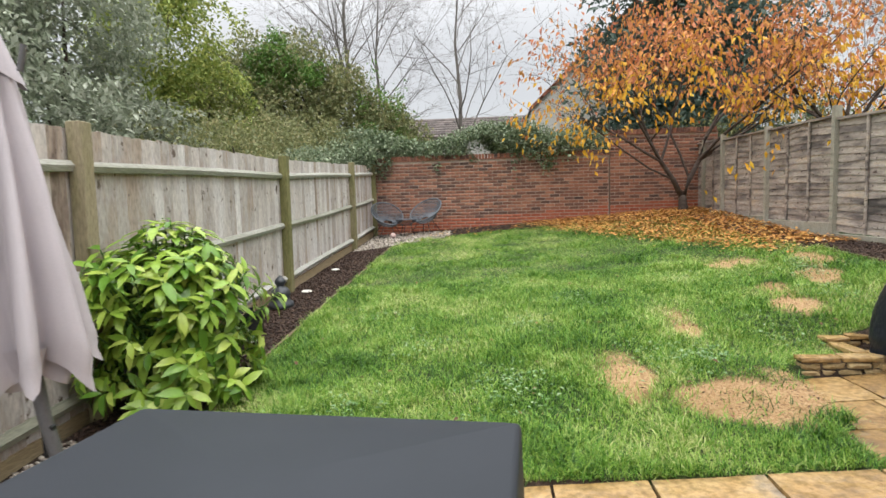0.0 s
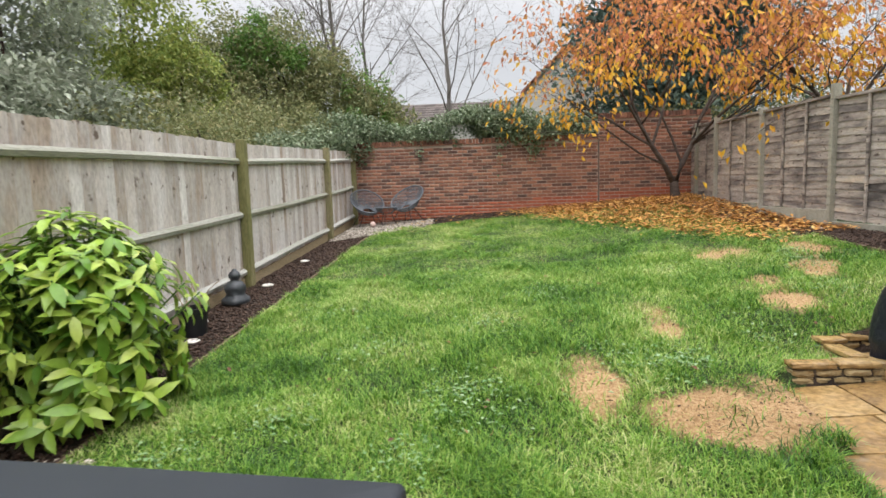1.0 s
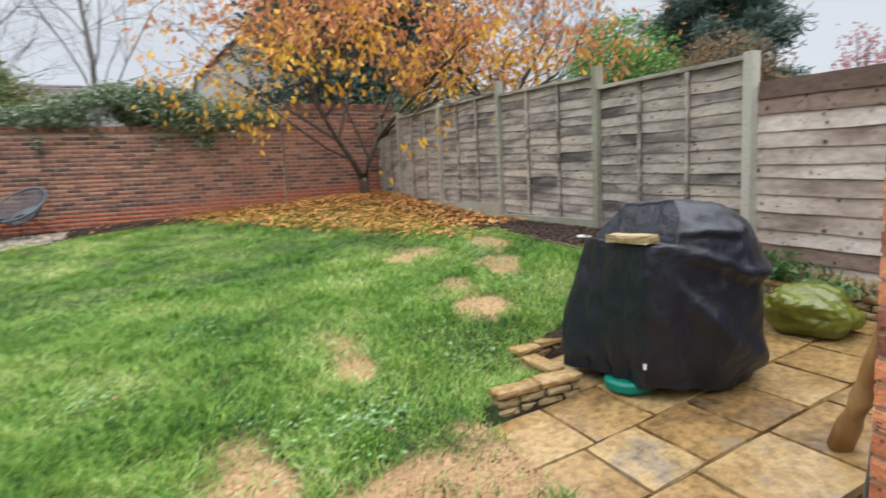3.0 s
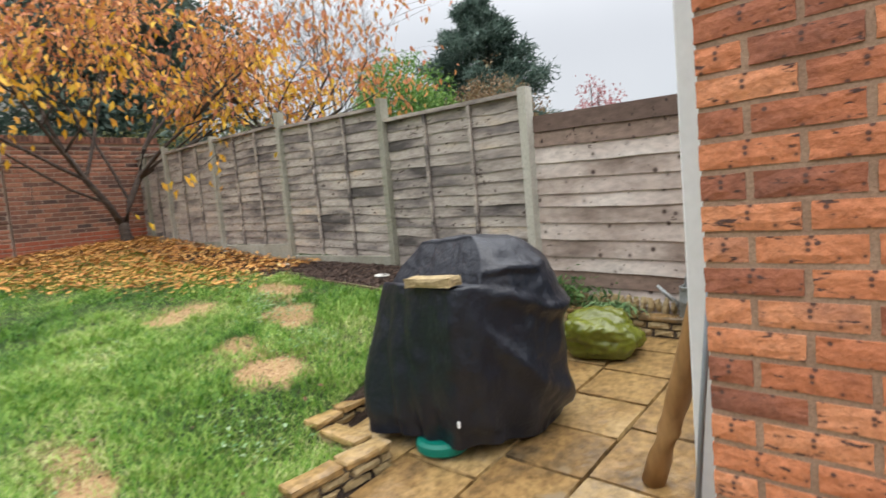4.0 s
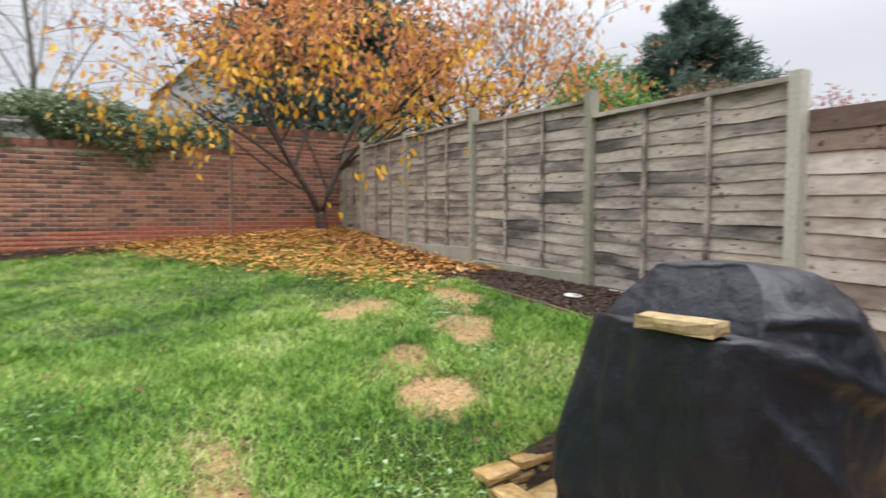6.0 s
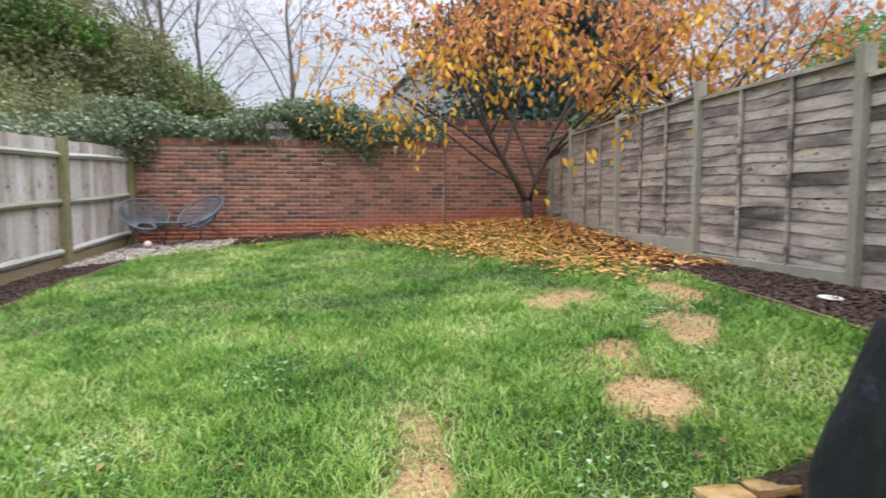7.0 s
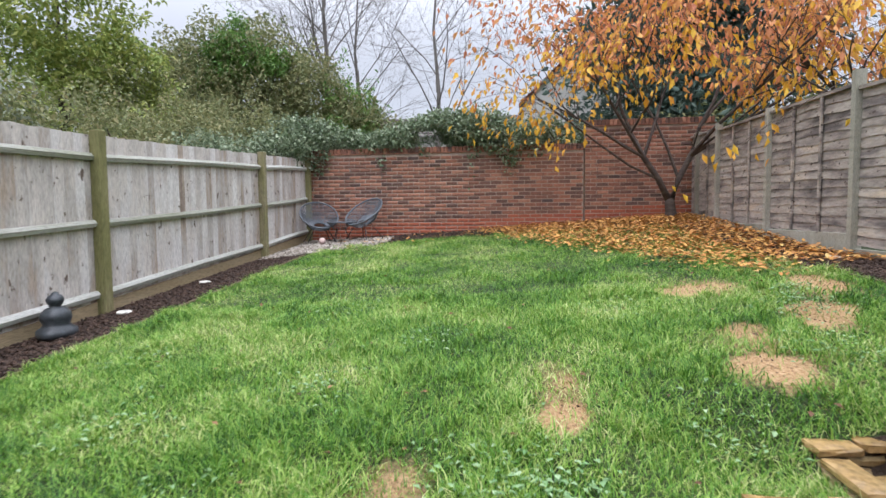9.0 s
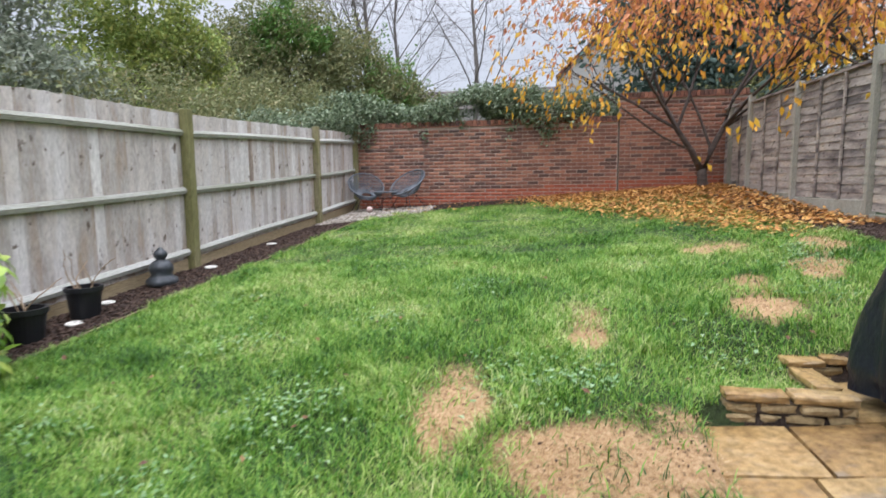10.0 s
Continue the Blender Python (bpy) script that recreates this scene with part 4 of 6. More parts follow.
okay = (tp[:, 2] > 1.2) & ~((tp[:, 0] > 0.1) & (tp[:, 1] < -0.7) & (tp[:, 2] < 1.85))
tp, td = tp[okay], td[okay]
rep = 3
pp = np.repeat(tp, rep, 0) + nprng.normal(0, 0.085, (len(tp) * rep, 3))
aa = np.repeat(td, rep, 0) * 0.5 + rand_dirs(len(pp)) * 0.55 + np.array([0, 0, -0.95])
ll = nprng.uniform(0.085, 0.165, len(pp))
low = pp[:, 2] + nprng.normal(0, 0.35, len(pp)) + 0.15 * np.abs(pp[:, 0]) < 2.85
keep = nprng.random(len(pp)) < np.clip(1.0 + 0.6 * (pp[:, 0] + 1.2), 0.42, 1.0) * np.clip(1.0 - 0.35 * (pp[:, 2] - 2.9), 0.5, 1.0)
for nm, sel, mt in (("crown_yellow", low & keep, M_YELLOW), ("crown_orange", ~low & keep, M_AUTUMN)):
    quads(nm, leaf_verts(pp[sel], aa[sel], rand_dirs(int(sel.sum())) + np.array([0, 0, 0.8]), ll[sel], ll[sel] * 0.46), 4, PLAIN, mt, cherry)

# the second cherry beyond the fence
cherry2 = thing("cherry_tree", (7.0, 10.8, 0.6), "orange autumn cherry tree standing behind the panel fence", "tree")
bm, tips = bmesh.new(), []
tube(bm, [(0, 0, -0.2), (0, 0, 1.0), (0.05, 0, 1.9)], [0.14, 0.11, 0.09], 10)
part("trunk", bm, M_BARK, cherry2, smooth=True)
for d, l in (((-0.8, -0.3, 0.8), 1.8), ((0.5, -0.5, 1), 1.7), ((0.1, 0.5, 1), 1.7), ((-0.75, -0.95, 0.34), 2.3), ((-0.5, 0.5, 0.9), 1.7), ((-0.2, -0.9, 0.7), 1.8)):
    bm = bmesh.new()
    grow(bm, (0.05, 0, 1.7), Vector(d).normalized(), l, 0.045, 3, rng, tips, 0.85, 0.0, 3, 6, 0.72)
    part("limb", bm, M_BARK, cherry2, smooth=True)
tp = np.array([t[0] for t in tips])
pp = np.repeat(tp, 2, 0) + nprng.normal(0, 0.09, (len(tp) * 2, 3))
pp = pp[nprng.random(len(pp)) < np.clip(0.85 - 0.3 * (pp[:, 2] - 2.2), 0.3, 0.85)]
ll = nprng.uniform(0.08, 0.15, len(pp))
low = pp[:, 2] + nprng.normal(0, 0.3, len(pp)) < 2.1
for nm, sel, mt in (("crown_yellow", low, M_YELLOW), ("crown_orange", ~low, M_AUTUMN)):
    leaves = quads(nm, leaf_verts(pp[sel], rand_dirs(int(sel.sum())) * 0.55 + np.array([0, 0, -0.95]), rand_dirs(int(sel.sum())) + np.array([0, 0, 0.8]), ll[sel], ll[sel] * 0.46), 4, PLAIN, mt, cherry2)
    leaves["kind"] = "stuff"

# fallen leaves
x, y = nprng.uniform(-1.6, 5.1, 76000), nprng.uniform(3.0, 12.88, 76000)
edge = np.where(x > 1.3, 11.75 - 1.62 * (x - 1.3) + 0.0 * x, 12.0)
edge = np.where(x > 3.9, 7.45 - 0.2 * (x - 3.9), edge)
prob = np.clip((y - edge + 0.35 + nprng.normal(0, 0.3, len(x))) / 0.9, 0, 1) * (x > 0.7) * np.clip((x - 0.7) / 1.2, 0.05, 1)
prob = np.maximum(prob, 0.007)
prob = np.maximum(prob, 0.035 * np.exp(-np.clip(edge - y, 0, 9) / 1.2) * (y > 6))
sel = nprng.random(len(x)) < prob * 0.62
x, y = x[sel], y[sel]
inside = np.array([on_lawn(a, b) or b > 7.2 for a, b in zip(x, y)])
x, y = x[inside], y[inside]
mound = 0.05 * np.exp(-((x - 4.3) ** 2 / 2.2 + (y - 11.3) ** 2 / 2.5))
p = np.stack([x, y, lawn_z(x, y) + 0.025 + mound + nprng.uniform(0, 0.035, len(x))], 1)
a = nprng.uniform(0, 6.28, len(x))
ax = np.stack([np.cos(a), np.sin(a), nprng.normal(0, 0.22, len(x))], 1)
l = nprng.uniform(0.042, 0.088, len(x))
stray = (np.where(x > 3.9, 7.45, np.where(x > 1.3, 11.75 - 1.62 * (x - 1.3), 12.0)) - y > 0.9)
l = np.where(stray, l * 0.62, l)
strays = quads("stray_leaves", leaf_verts(p[stray], ax[stray], rand_dirs(int(stray.sum())) * 0.5 + np.array([0, 0, 1.0]), l[stray], l[stray] * 0.55, False, 0.3, -0.1), 4, PLAIN, M_STRAY)
tagged(strays, "small brown leaves scattered on the lawn", "fallen leaves", kind="stuff")
p, ax, l = p[~stray], ax[~stray], l[~stray]
litter = quads("fallen_leaves", leaf_verts(p, ax, rand_dirs(len(p)) * 0.35 + np.array([0, 0, 1.0]), l, l * 0.55, False, 0.2, -0.1), 4, PLAIN, M_LITTER)
tagged(litter, "yellow, orange and brown fallen leaves under the cherry tree", "fallen leaves", kind="stuff")

# clover rosettes in the lawn
cl = []
for cx, cy, r, n in ((0.52, 3.62, 0.30, 330), (1.68, 3.98, 0.30, 330), (1.95, 3.95, 0.16, 120), (-0.65, 3.4, 0.2, 150), (3.75, 5.95, 0.26, 220), (3.85, 6.4, 0.2, 150), (3.5, 5.15, 0.2, 150), (0.6, 4.9, 0.25, 130), (-0.3, 4.4, 0.3, 150), (2.6, 6.2, 0.3, 120), (0.2, 3.0, 0.2, 150), (-1.1, 3.0, 0.2, 110), (1.2, 5.6, 0.3, 110), (2.7, 4.5, 0.2, 90), (-0.9, 5.6, 0.3, 100), (0.2, 6.6, 0.4, 110)):
    q = nprng.normal(0, 1, (int(n * 0.6), 2)) * r * 0.6 + (cx, cy)
    cl.append(q)
q = np.concatenate(cl)
q = q[np.array([on_lawn(a, b) for a, b in q])]
p = np.stack([q[:, 0], q[:, 1], lawn_z(q[:, 0], q[:, 1]) + nprng.uniform(0.02, 0.05, len(q))], 1)
a = nprng.uniform(0, 6.28, len(q))
l = nprng.uniform(0.014, 0.046, len(q))
tagged(quads("clover", leaf_verts(p, np.stack([np.cos(a), np.sin(a), nprng.uniform(0, 0.5, len(q))], 1), rand_dirs(len(q)) * 0.2 + np.array([0, 0, 1.0]), l, l * 0.6), 4, PLAIN, M_CLOVER),
       "pale green clover and weeds among the grass", "weeds", kind="stuff")

# ivy along the wall top
ivy = thing("ivy", (0, WALL_Y, 2.2), "dense dark ivy and bramble hanging over the brick wall", "ivy", kind="stuff")
ells = [(x, 0.24 + 0.1 * math.sin(3 * x), 0.56 + 0.13 * math.sin(2.1 * x + 1), 0.55, 0.42, 0.36 + 0.1 * math.sin(1.3 * x)) for x in np.arange(-3.0, 2.6, 0.42)]
ells += [(1.0, 0.25, 0.75, 0.8, 0.5, 0.42), (0.35, 0.2, 0.7, 0.7, 0.5, 0.4), (-2.3, -0.05, 0.3, 0.3, 0.25, 0.45), (0.1, 0.02, 0.34, 0.3, 0.14, 0.2), (-2.55, -0.5, 0.4, 0.25, 0.6, 0.3), (3.0, 0.5, 0.5, 0.7, 0.4, 0.3)]
foliage("ivy_leaves", ells, 27000, 0.062, M_IVY, ivy, 0.75, 0.4, 0.1, 1.0)
for k, (x0, z0) in enumerate(((-0.9, 0.0), (1.55, -0.05), (1.75, -0.1), (-1.6, 0.0), (0.1, 0.05))):
    bm = bmesh.new()
    rr = random.Random(k)
    pts = [(x0 + rr.uniform(-0.04, 0.04) * i, -0.02, 0.2 - 0.11 * i) for i in range(6)]
    tube(bm, pts, 0.004, 4)
    part("ivy_stem", bm, M_TWIG, ivy)
q = np.concatenate([nprng.normal(0, 1, (40, 3)) * (0.09, 0.01, 0.13) + (1.72, -0.035, 0.02), nprng.normal(0, 1, (18, 3)) * (0.05, 0.01, 0.10) + (-0.9, -0.035, 0.05), nprng.normal(0, 1, (14, 3)) * (0.05, 0.01, 0.2) + (0.95, -0.035, 0.0)])
quads("ivy_sprigs", leaf_verts(q, rand_dirs(len(q)) + (0, 0, -0.5), rand_dirs(len(q)) * 0.3 + (0, -1.0, 0.2), np.full(len(q), 0.07), np.full(len(q), 0.05)), 4, PLAIN, M_IVY, ivy)

# hedge, shrubs and trees beyond the fences


def bush(name, at, ells, n, leaf, mat, label, category, gap=0.28, seed=0.0, aspect=0.5, stems=6, rough=0.4):
    t = thing(name, at, label, category)
    rr = random.Random(int(seed * 10) + 3)
    bm = bmesh.new()
    top = max(e[2] + e[5] for e in ells)
    for k in range(stems):
        e = ells[k % len(ells)]
        tube(bm, [(e[0] * 0.3 + rr.uniform(-0.2, 0.2), e[1] * 0.3, 0), (e[0] * 0.7, e[1] * 0.7, e[2] * 0.6), (e[0] + rr.uniform(-0.3, 0.3), e[1], e[2] + e[5] * 0.5)], [0.05, 0.035, 0.012], 5)
    part("stems", bm, M_BARK, t)
    foliage("crown", ells, n, leaf, mat, t, aspect, rough, gap, seed)
    return t


bush("silver_shrub", (-5.15, 6.3, 0), [(0, 0, 2.6, 1.3, 1.5, 1.5), (0.3, -0.9, 2.4, 1.1, 1.1, 1.3), (0.1, 0.3, 3.9, 1.1, 1.2, 1.2), (-0.3, -0.6, 4.4, 1.1, 1.2, 1.1), (0.4, 0.9, 2.2, 1.0, 1.0, 0.9)], 34000, 0.095, M_SILVER,
     "tall silvery variegated evergreen shrub behind the fence", "shrub", 0.2, 2.0, 0.42)
bush("silver_shrub", (-5.0, 3.4, 0), [(0, 0, 2.4, 1.1, 1.4, 1.6), (-0.2, -0.6, 3.9, 1.0, 1.2, 1.2)], 12000, 0.095, M_SILVER, "tall silvery variegated evergreen shrub behind the fence", "shrub", 0.2, 2.6, 0.42)
bush("lime_tree", (-7.0, 11.8, 0), [(0, 0, 3.4, 1.7, 1.6, 1.5), (0.2, -0.3, 5.2, 1.5, 1.4, 1.5), (-0.4, 0.2, 6.6, 1.2, 1.2, 1.1), (0.9, 0.5, 3.9, 0.9, 0.9, 1.0)], 32000, 0.11, M_LIME,
     "yellow-green broadleaf tree turning in autumn", "tree", 0.26, 4.0)
bush("conifer_shrub", (-7.4, 9.0, 0), [(0, 0, 1.8, 0.8, 0.8, 1.6), (0, 0, 3.0, 0.5, 0.5, 1.1)], 4200, 0.1, M_DARKGREEN, "dark green narrow conifer behind the fence", "conifer", 0.2, 5.0, 0.3)
bush("hedge", (-4.6, 12.2, 0.3), [(0.3, -4.5, 1.5, 1.0, 1.6, 1.0), (0.2, -2.6, 1.75, 1.0, 1.6, 1.0), (0.1, -0.8, 1.9, 1.2, 1.5, 1.15), (0.4, 1.0, 2.1, 1.5, 1.4, 1.3), (1.6, 1.7, 1.9, 1.2, 1.0, 1.1), (-1.0, 0.0, 2.4, 1.3, 1.6, 1.5)], 44000, 0.07, M_HEDGE,
     "overgrown mixed bramble and holly hedge behind the fence", "hedge", 0.2, 6.0)
bush("dark_shrub", (-3.3, 11.4, 0.3), [(0, -0.9, 1.75, 0.5, 0.9, 0.55), (0.1, 0.4, 1.9, 0.6, 0.9, 0.55), (0.3, 1.2, 2.1, 0.6, 0.6, 0.5)], 8000, 0.06, M_IVY, "dark green ivy-clad shrub at the fence top", "shrub", 0.15, 7.0, 0.6)
bush("wild_hedge", (-8.0, 19.5, 0.5), [(-4.5, -1.0, 3.0, 2.4, 1.5, 2.5), (-2.0, 0, 3.5, 2.4, 1.6, 2.8), (-0.4, 0, 4.2, 2.2, 1.6, 3.0), (1.4, 0.2, 4.3, 1.9, 1.5, 2.8), (3.0, 0.3, 3.5, 1.8, 1.5, 2.5), (4.6, 0.2, 2.7, 1.6, 1.3, 2.0)], 100000, 0.13, M_HEDGE,
     "tall overgrown brown-green hedge in autumn", "hedge", 0.08, 8.0)
bush("holly_bush", (-3.7, 20.0, 0.5), [(0.3, -0.6, 2.8, 1.0, 1.0, 2.2), (-3.5, -1.0, 6.5, 0.5, 0.6, 0.75), (-3.0, -1.0, 5.8, 0.6, 0.6, 0.7), (-4.1, -0.9, 6.0, 0.55, 0.6, 0.6), (-2.3, -1.0, 5.5, 0.6, 0.6, 0.55), (-4.6, -0.9, 5.4, 0.6, 0.6, 0.7), (-3.7, -1.0, 5.3, 0.7, 0.6, 0.5)], 17000, 0.12, M_HOLLY, "glossy bright green holly bush in the hedge", "shrub", 0.32, 9.0, 0.45, 8, 0.8)
bush("green_laurel", (12.3, 13.2, 0), [(0, 0, 3.3, 1.5, 1.6, 2.0), (0.4, 0.9, 4.3, 0.9, 1.0, 1.3), (0.2, -0.9, 2.8, 1.2, 1.2, 1.6), (-0.5, 2.2, 2.6, 1.3, 1.4, 1.4)], 24000, 0.12, M_HOLLY, "bright green laurel bush behind the panel fence", "shrub", 0.15, 11.0, 0.4)
bush("russet_shrub", (14.5, 11.6, 0), [(0, 0, 3.2, 1.3, 1.3, 1.7), (0.3, -0.8, 2.7, 1.0, 1.1, 1.4), (0, 1.0, 3.3, 1.0, 1.0, 1.3)], 12000, 0.10, M_RUSSET, "russet-brown autumn shrub behind the fence", "shrub", 0.36, 12.0)
bush("red_tree", (24.0, 12.9, 0), [(0, 0, 4.6, 1.0, 1.1, 1.6), (0.2, 0.5, 5.4, 0.7, 0.7, 0.9), (0, -0.7, 4.2, 0.8, 0.8, 1.1)], 1700, 0.14, M_PINKRED, "thin pinkish-red autumn tree in the distance", "tree", 0.5, 13.0)
bush("far_shrubs", (8.0, 16.0, 0), [(-1.5, 0, 2.2, 1.6, 1.2, 1.6), (1.2, 0, 2.4, 1.6, 1.2, 1.7), (3.5, -0.6, 2.2, 1.5, 1.2, 1.6), (-4.2, 0.4, 2.0, 1.4, 1.0, 1.2)], 20000, 0.11, M_HEDGE, "dim green-brown shrubs behind the cherry tree", "shrub", 0.2, 14.0)


def layered_tree(name, at, height, radius, levels, n, mat, label, start=0.25, power=0.8, needle=0.2, drop=0.12, seed=1, tuft=0.28, slim=0.42):
    """A conifer: a straight trunk, whorls of drooping boughs, tufts of needles."""
    t = thing(name, at, label, "conifer")
    rr = random.Random(seed)
    bm = bmesh.new()
    tube(bm, [(0, 0, 0), (0.05, 0, height * 0.5), (0, 0, height)], [0.22, 0.14, 0.03], 8)
    part("trunk", bm, M_BARK, t)
    bm, pts = bmesh.new(), []
    for i in range(levels):
        f = i / (levels - 1)
        z = height * (start + (0.98 - start) * f)
        r = radius * ((1 - f) ** power * 0.9 + 0.12)
        for k in range(7):
            a = rr.uniform(0, 6.28)
            rad = r * rr.uniform(0.6, 1.12)
            end = (math.cos(a) * rad, math.sin(a) * rad, z - drop * rad + rr.uniform(-0.25, 0.35))
            tube(bm, [(0, 0, z), (end[0] * 0.5, end[1] * 0.5, z + 0.05 * rad), end], [0.03, 0.02, 0.008], 4)
            for s in range(max(2, int(n / (levels * 7)))):
                g = rr.uniform(0.25, 1.03)
                w = tuft * rad * (1.1 - 0.6 * g)
                pts.append((end[0] * g + rr.gauss(0, w), end[1] * g + rr.gauss(0, w), z + (end[2] - z) * g + rr.gauss(0, 0.16)))
    part("bough_frame", bm, M_BARK, t)
    q = np.array(pts)
    ax = rand_dirs(len(q)) + q * np.array([0.25, 0.25, 0]) + np.array([0, 0, 0.15])
    l = needle * nprng.uniform(0.6, 1.4, len(q))
    quads("crown", leaf_verts(q, ax, rand_dirs(len(q)) + np.array([0, 0, 0.5]), l, l * slim), 4, PLAIN, mat, t)
    return t


layered_tree("pine_tree", (20.4, 16.4, 0), 9.4, 3.2, 13, 46000, M_PINE, "blue-green pine tree in a neighbouring garden", 0.40, 0.5, 0.30, -0.06, 4, 0.15, 0.15)
layered_tree("fir_tree", (6.9, 18.6, 0), 14.5, 4.0, 27, 46000, M_PINE, "dark drooping conifer behind the cherry tree", 0.08, 0.5, 0.24, 0.2, 9)


def bare_tree(name, at, height, label, limbs, seed, spread=0.55, trunk=0.12, kids=4):
    t = thing(name, at, label, "tree")
    rr = random.Random(seed)
    bm = bmesh.new()
    tube(bm, [(0, 0, 0), (0.04, 0, height * 0.25), (0.10, 0.03, height * 0.42), (-0.06, 0.03, height * 0.6), (0.12, 0, height * 0.8), (0.08, 0, height)], [trunk * 0.8, trunk * 0.66, trunk * 0.5, trunk * 0.34, trunk * 0.18, trunk * 0.05], 7)
    part("trunk", bm, M_TWIG, t, smooth=True)
    tips = []
    for k in range(limbs):
        bm = bmesh.new()
        f = 0.22 + 0.7 * k / limbs
        a = rr.uniform(0, 6.28)
        d = Vector((math.cos(a) * 0.7, math.sin(a) * 0.7, 0.9)).normalized()
        grow(bm, (0.03, 0.01, height * f), d, height * 0.36 * (1.15 - f), trunk * 0.26 * (1.2 - f), 3, rr, tips, spread, 0.035, kids - 1, 5, 0.66)
        part("branch", bm, M_TWIG, t)
    return t


bare_tree("bare_tree", (-0.75, 20.0, 0.6), 11.0, "slim leafless tree against the sky", 14, 3, 0.95, 0.13, 4)
bare_tree("bare_tree", (-5.9, 24.0, 0.6), 15.0, "tall leafless tree with a haze of twigs", 18, 5, 1.0, 0.19, 5)
bare_tree("bare_tree", (-4.3, 23.0, 0.6), 11.5, "leafless tree with a haze of twigs", 16, 6, 1.0, 0.15, 5)
bare_tree("bare_tree", (15.5, 20.5, 0), 13.0, "leafless tree with fine grey twigs behind the fence", 12, 8, 1.0, 0.14, 5)
bare_tree("bare_tree", (12.8, 17.6, 0), 10.5, "leafless tree with fine grey twigs behind the fence", 10, 12, 1.0, 0.12, 5)

# ---- neighbouring houses beyond the wall ----
M_RENDER = material("cream_render", [(0.2, (0.62, 0.60, 0.57)), (0.8, (0.72, 0.70, 0.67))], 2, None, 40, 0.1, 0.9, 0.2)
M_TILE = material("roof_tile", [(0.1, (0.10, 0.085, 0.08)), (0.5, (0.17, 0.145, 0.135)), (0.95, (0.24, 0.20, 0.185))], 3, None, 30, 0.3, 0.8, 0.4, vary="island")
M_BARGE = material("red_brown_trim", [(0.2, (0.30, 0.11, 0.07)), (0.8, (0.38, 0.15, 0.09))], 3, None, 30, 0.2, 0.7, 0)


def tiled_slope(name, a, b, up, rows, cols, parent):
    """Rows of lapped tiles on a slope; a and b are the eaves' ends, up the way to the ridge."""
    a, b, up = Vector(a), Vector(b), Vector(up)
    along = (b - a) / cols
    nrm = along.cross(up).normalized()
    v = []
    for r in range(rows):
        for c in range(cols):
            p = a + up * (r / rows) + along * (c + (0.5 if r % 2 else 0))
            q = p + along * 0.96
            lift = nrm * 0.03
            t = up * (1.15 / rows)
            v += [p + lift, q + lift, q + t, p + t, p, q]
    return quads(name, np.array(v), 6, [(0, 1, 2), (0, 2, 3), (4, 5, 1), (4, 1, 0)], M_TILE, parent)


gable = thing("neighbour_house", (0, 22.2, 0), "cream rendered gable house with a tiled roof behind the trees", "house")
bm = bmesh.new()
prof = [(2.15, 0), (10.2, 0), (10.2, 5.2), (6.2, 9.0), (2.15, 5.2)]
f0, f1 = [bm.verts.new((x, 0, z)) for x, z in prof], [bm.verts.new((x, 7, z)) for x, z in prof]
bm.faces.new(f0)
bm.faces.new(f1[::-1])
for j in range(5):
    bm.faces.new((f0[j], f1[j], f1[(j + 1) % 5], f0[(j + 1) % 5]))
part("wall", bm, M_RENDER, gable)
tiled_slope("roof", (2.06, 7.2, 5.16), (2.06, -0.06, 5.16), (4.14, 0, 3.95), 18, 26, gable)
tiled_slope("roof", (10.45, -0.25, 5.1), (10.45, 7.2, 5.1), (-4.25, 0, 4.05), 18, 26, gable)
for s in (1, -1):
    bm = bmesh.new()
    x0, x1 = (2.0, 6.2) if s > 0 else (10.47, 6.2)
    vs = [bm.verts.new((x, y, z)) for y in (-0.12, -0.05) for x, z in ((x0, 5.02), (x1, 8.98), (x1, 9.14), (x0, 5.16))]
    for f in ((0, 1, 2, 3), (7, 6, 5, 4), (3, 2, 6, 7), (0, 4, 5, 1), (0, 3, 7, 4), (1, 5, 6, 2)):
        bm.faces.new([vs[i] for i in f])
    part("bargeboard", bm, M_BARGE, gable)
low_house = thing("low_house", (0, 25.0, 0), "low house with a dark tiled roof beyond the ivy", "house")
part("wall", box(-4.2, 2.0, 0, 5, 0, 4.55), M_RENDER, low_house)
tiled_slope("roof", (-4.4, -0.3, 4.45), (2.15, -0.3, 4.45), (0, 2.7, 1.25), 8, 24, low_house)
tiled_slope("roof", (2.15, 5.3, 4.45), (-4.4, 5.3, 4.45), (0, -2.7, 1.25), 8, 24, low_house)

# ---- patio things ----
M_PARASOL = material("mauve_grey_canvas", [(0.2, (0.42, 0.385, 0.405)), (0.8, (0.50, 0.465, 0.485))], 2, None, 250, 0.12, 0.85, 0.25, 400, 0.001)
M_POLE = material("grey_metal", [(0.2, (0.12, 0.12, 0.125)), (0.8, (0.17, 0.17, 0.175))], 3, None, 60, 0.15, 0.45, 0.0, metal=0.3)
M_BLACKP = material("black_plastic", [(0.2, (0.008, 0.009, 0.011)), (0.8, (0.016, 0.017, 0.02))], 3, None, 60, 0.2, 0.45, 0)
M_STATUE = material("dark_resin", [(0.2, (0.025, 0.03, 0.035)), (0.8, (0.075, 0.085, 0.095))], 9, None, 60, 0.4, 0.4, 0.4, 60, 0.004)
M_GALV = material("galvanised_steel", [(0.2, (0.26, 0.28, 0.28)), (0.8, (0.40, 0.42, 0.41))], 14, None, 60, 0.2, 0.5, 0.2, metal=0.55)
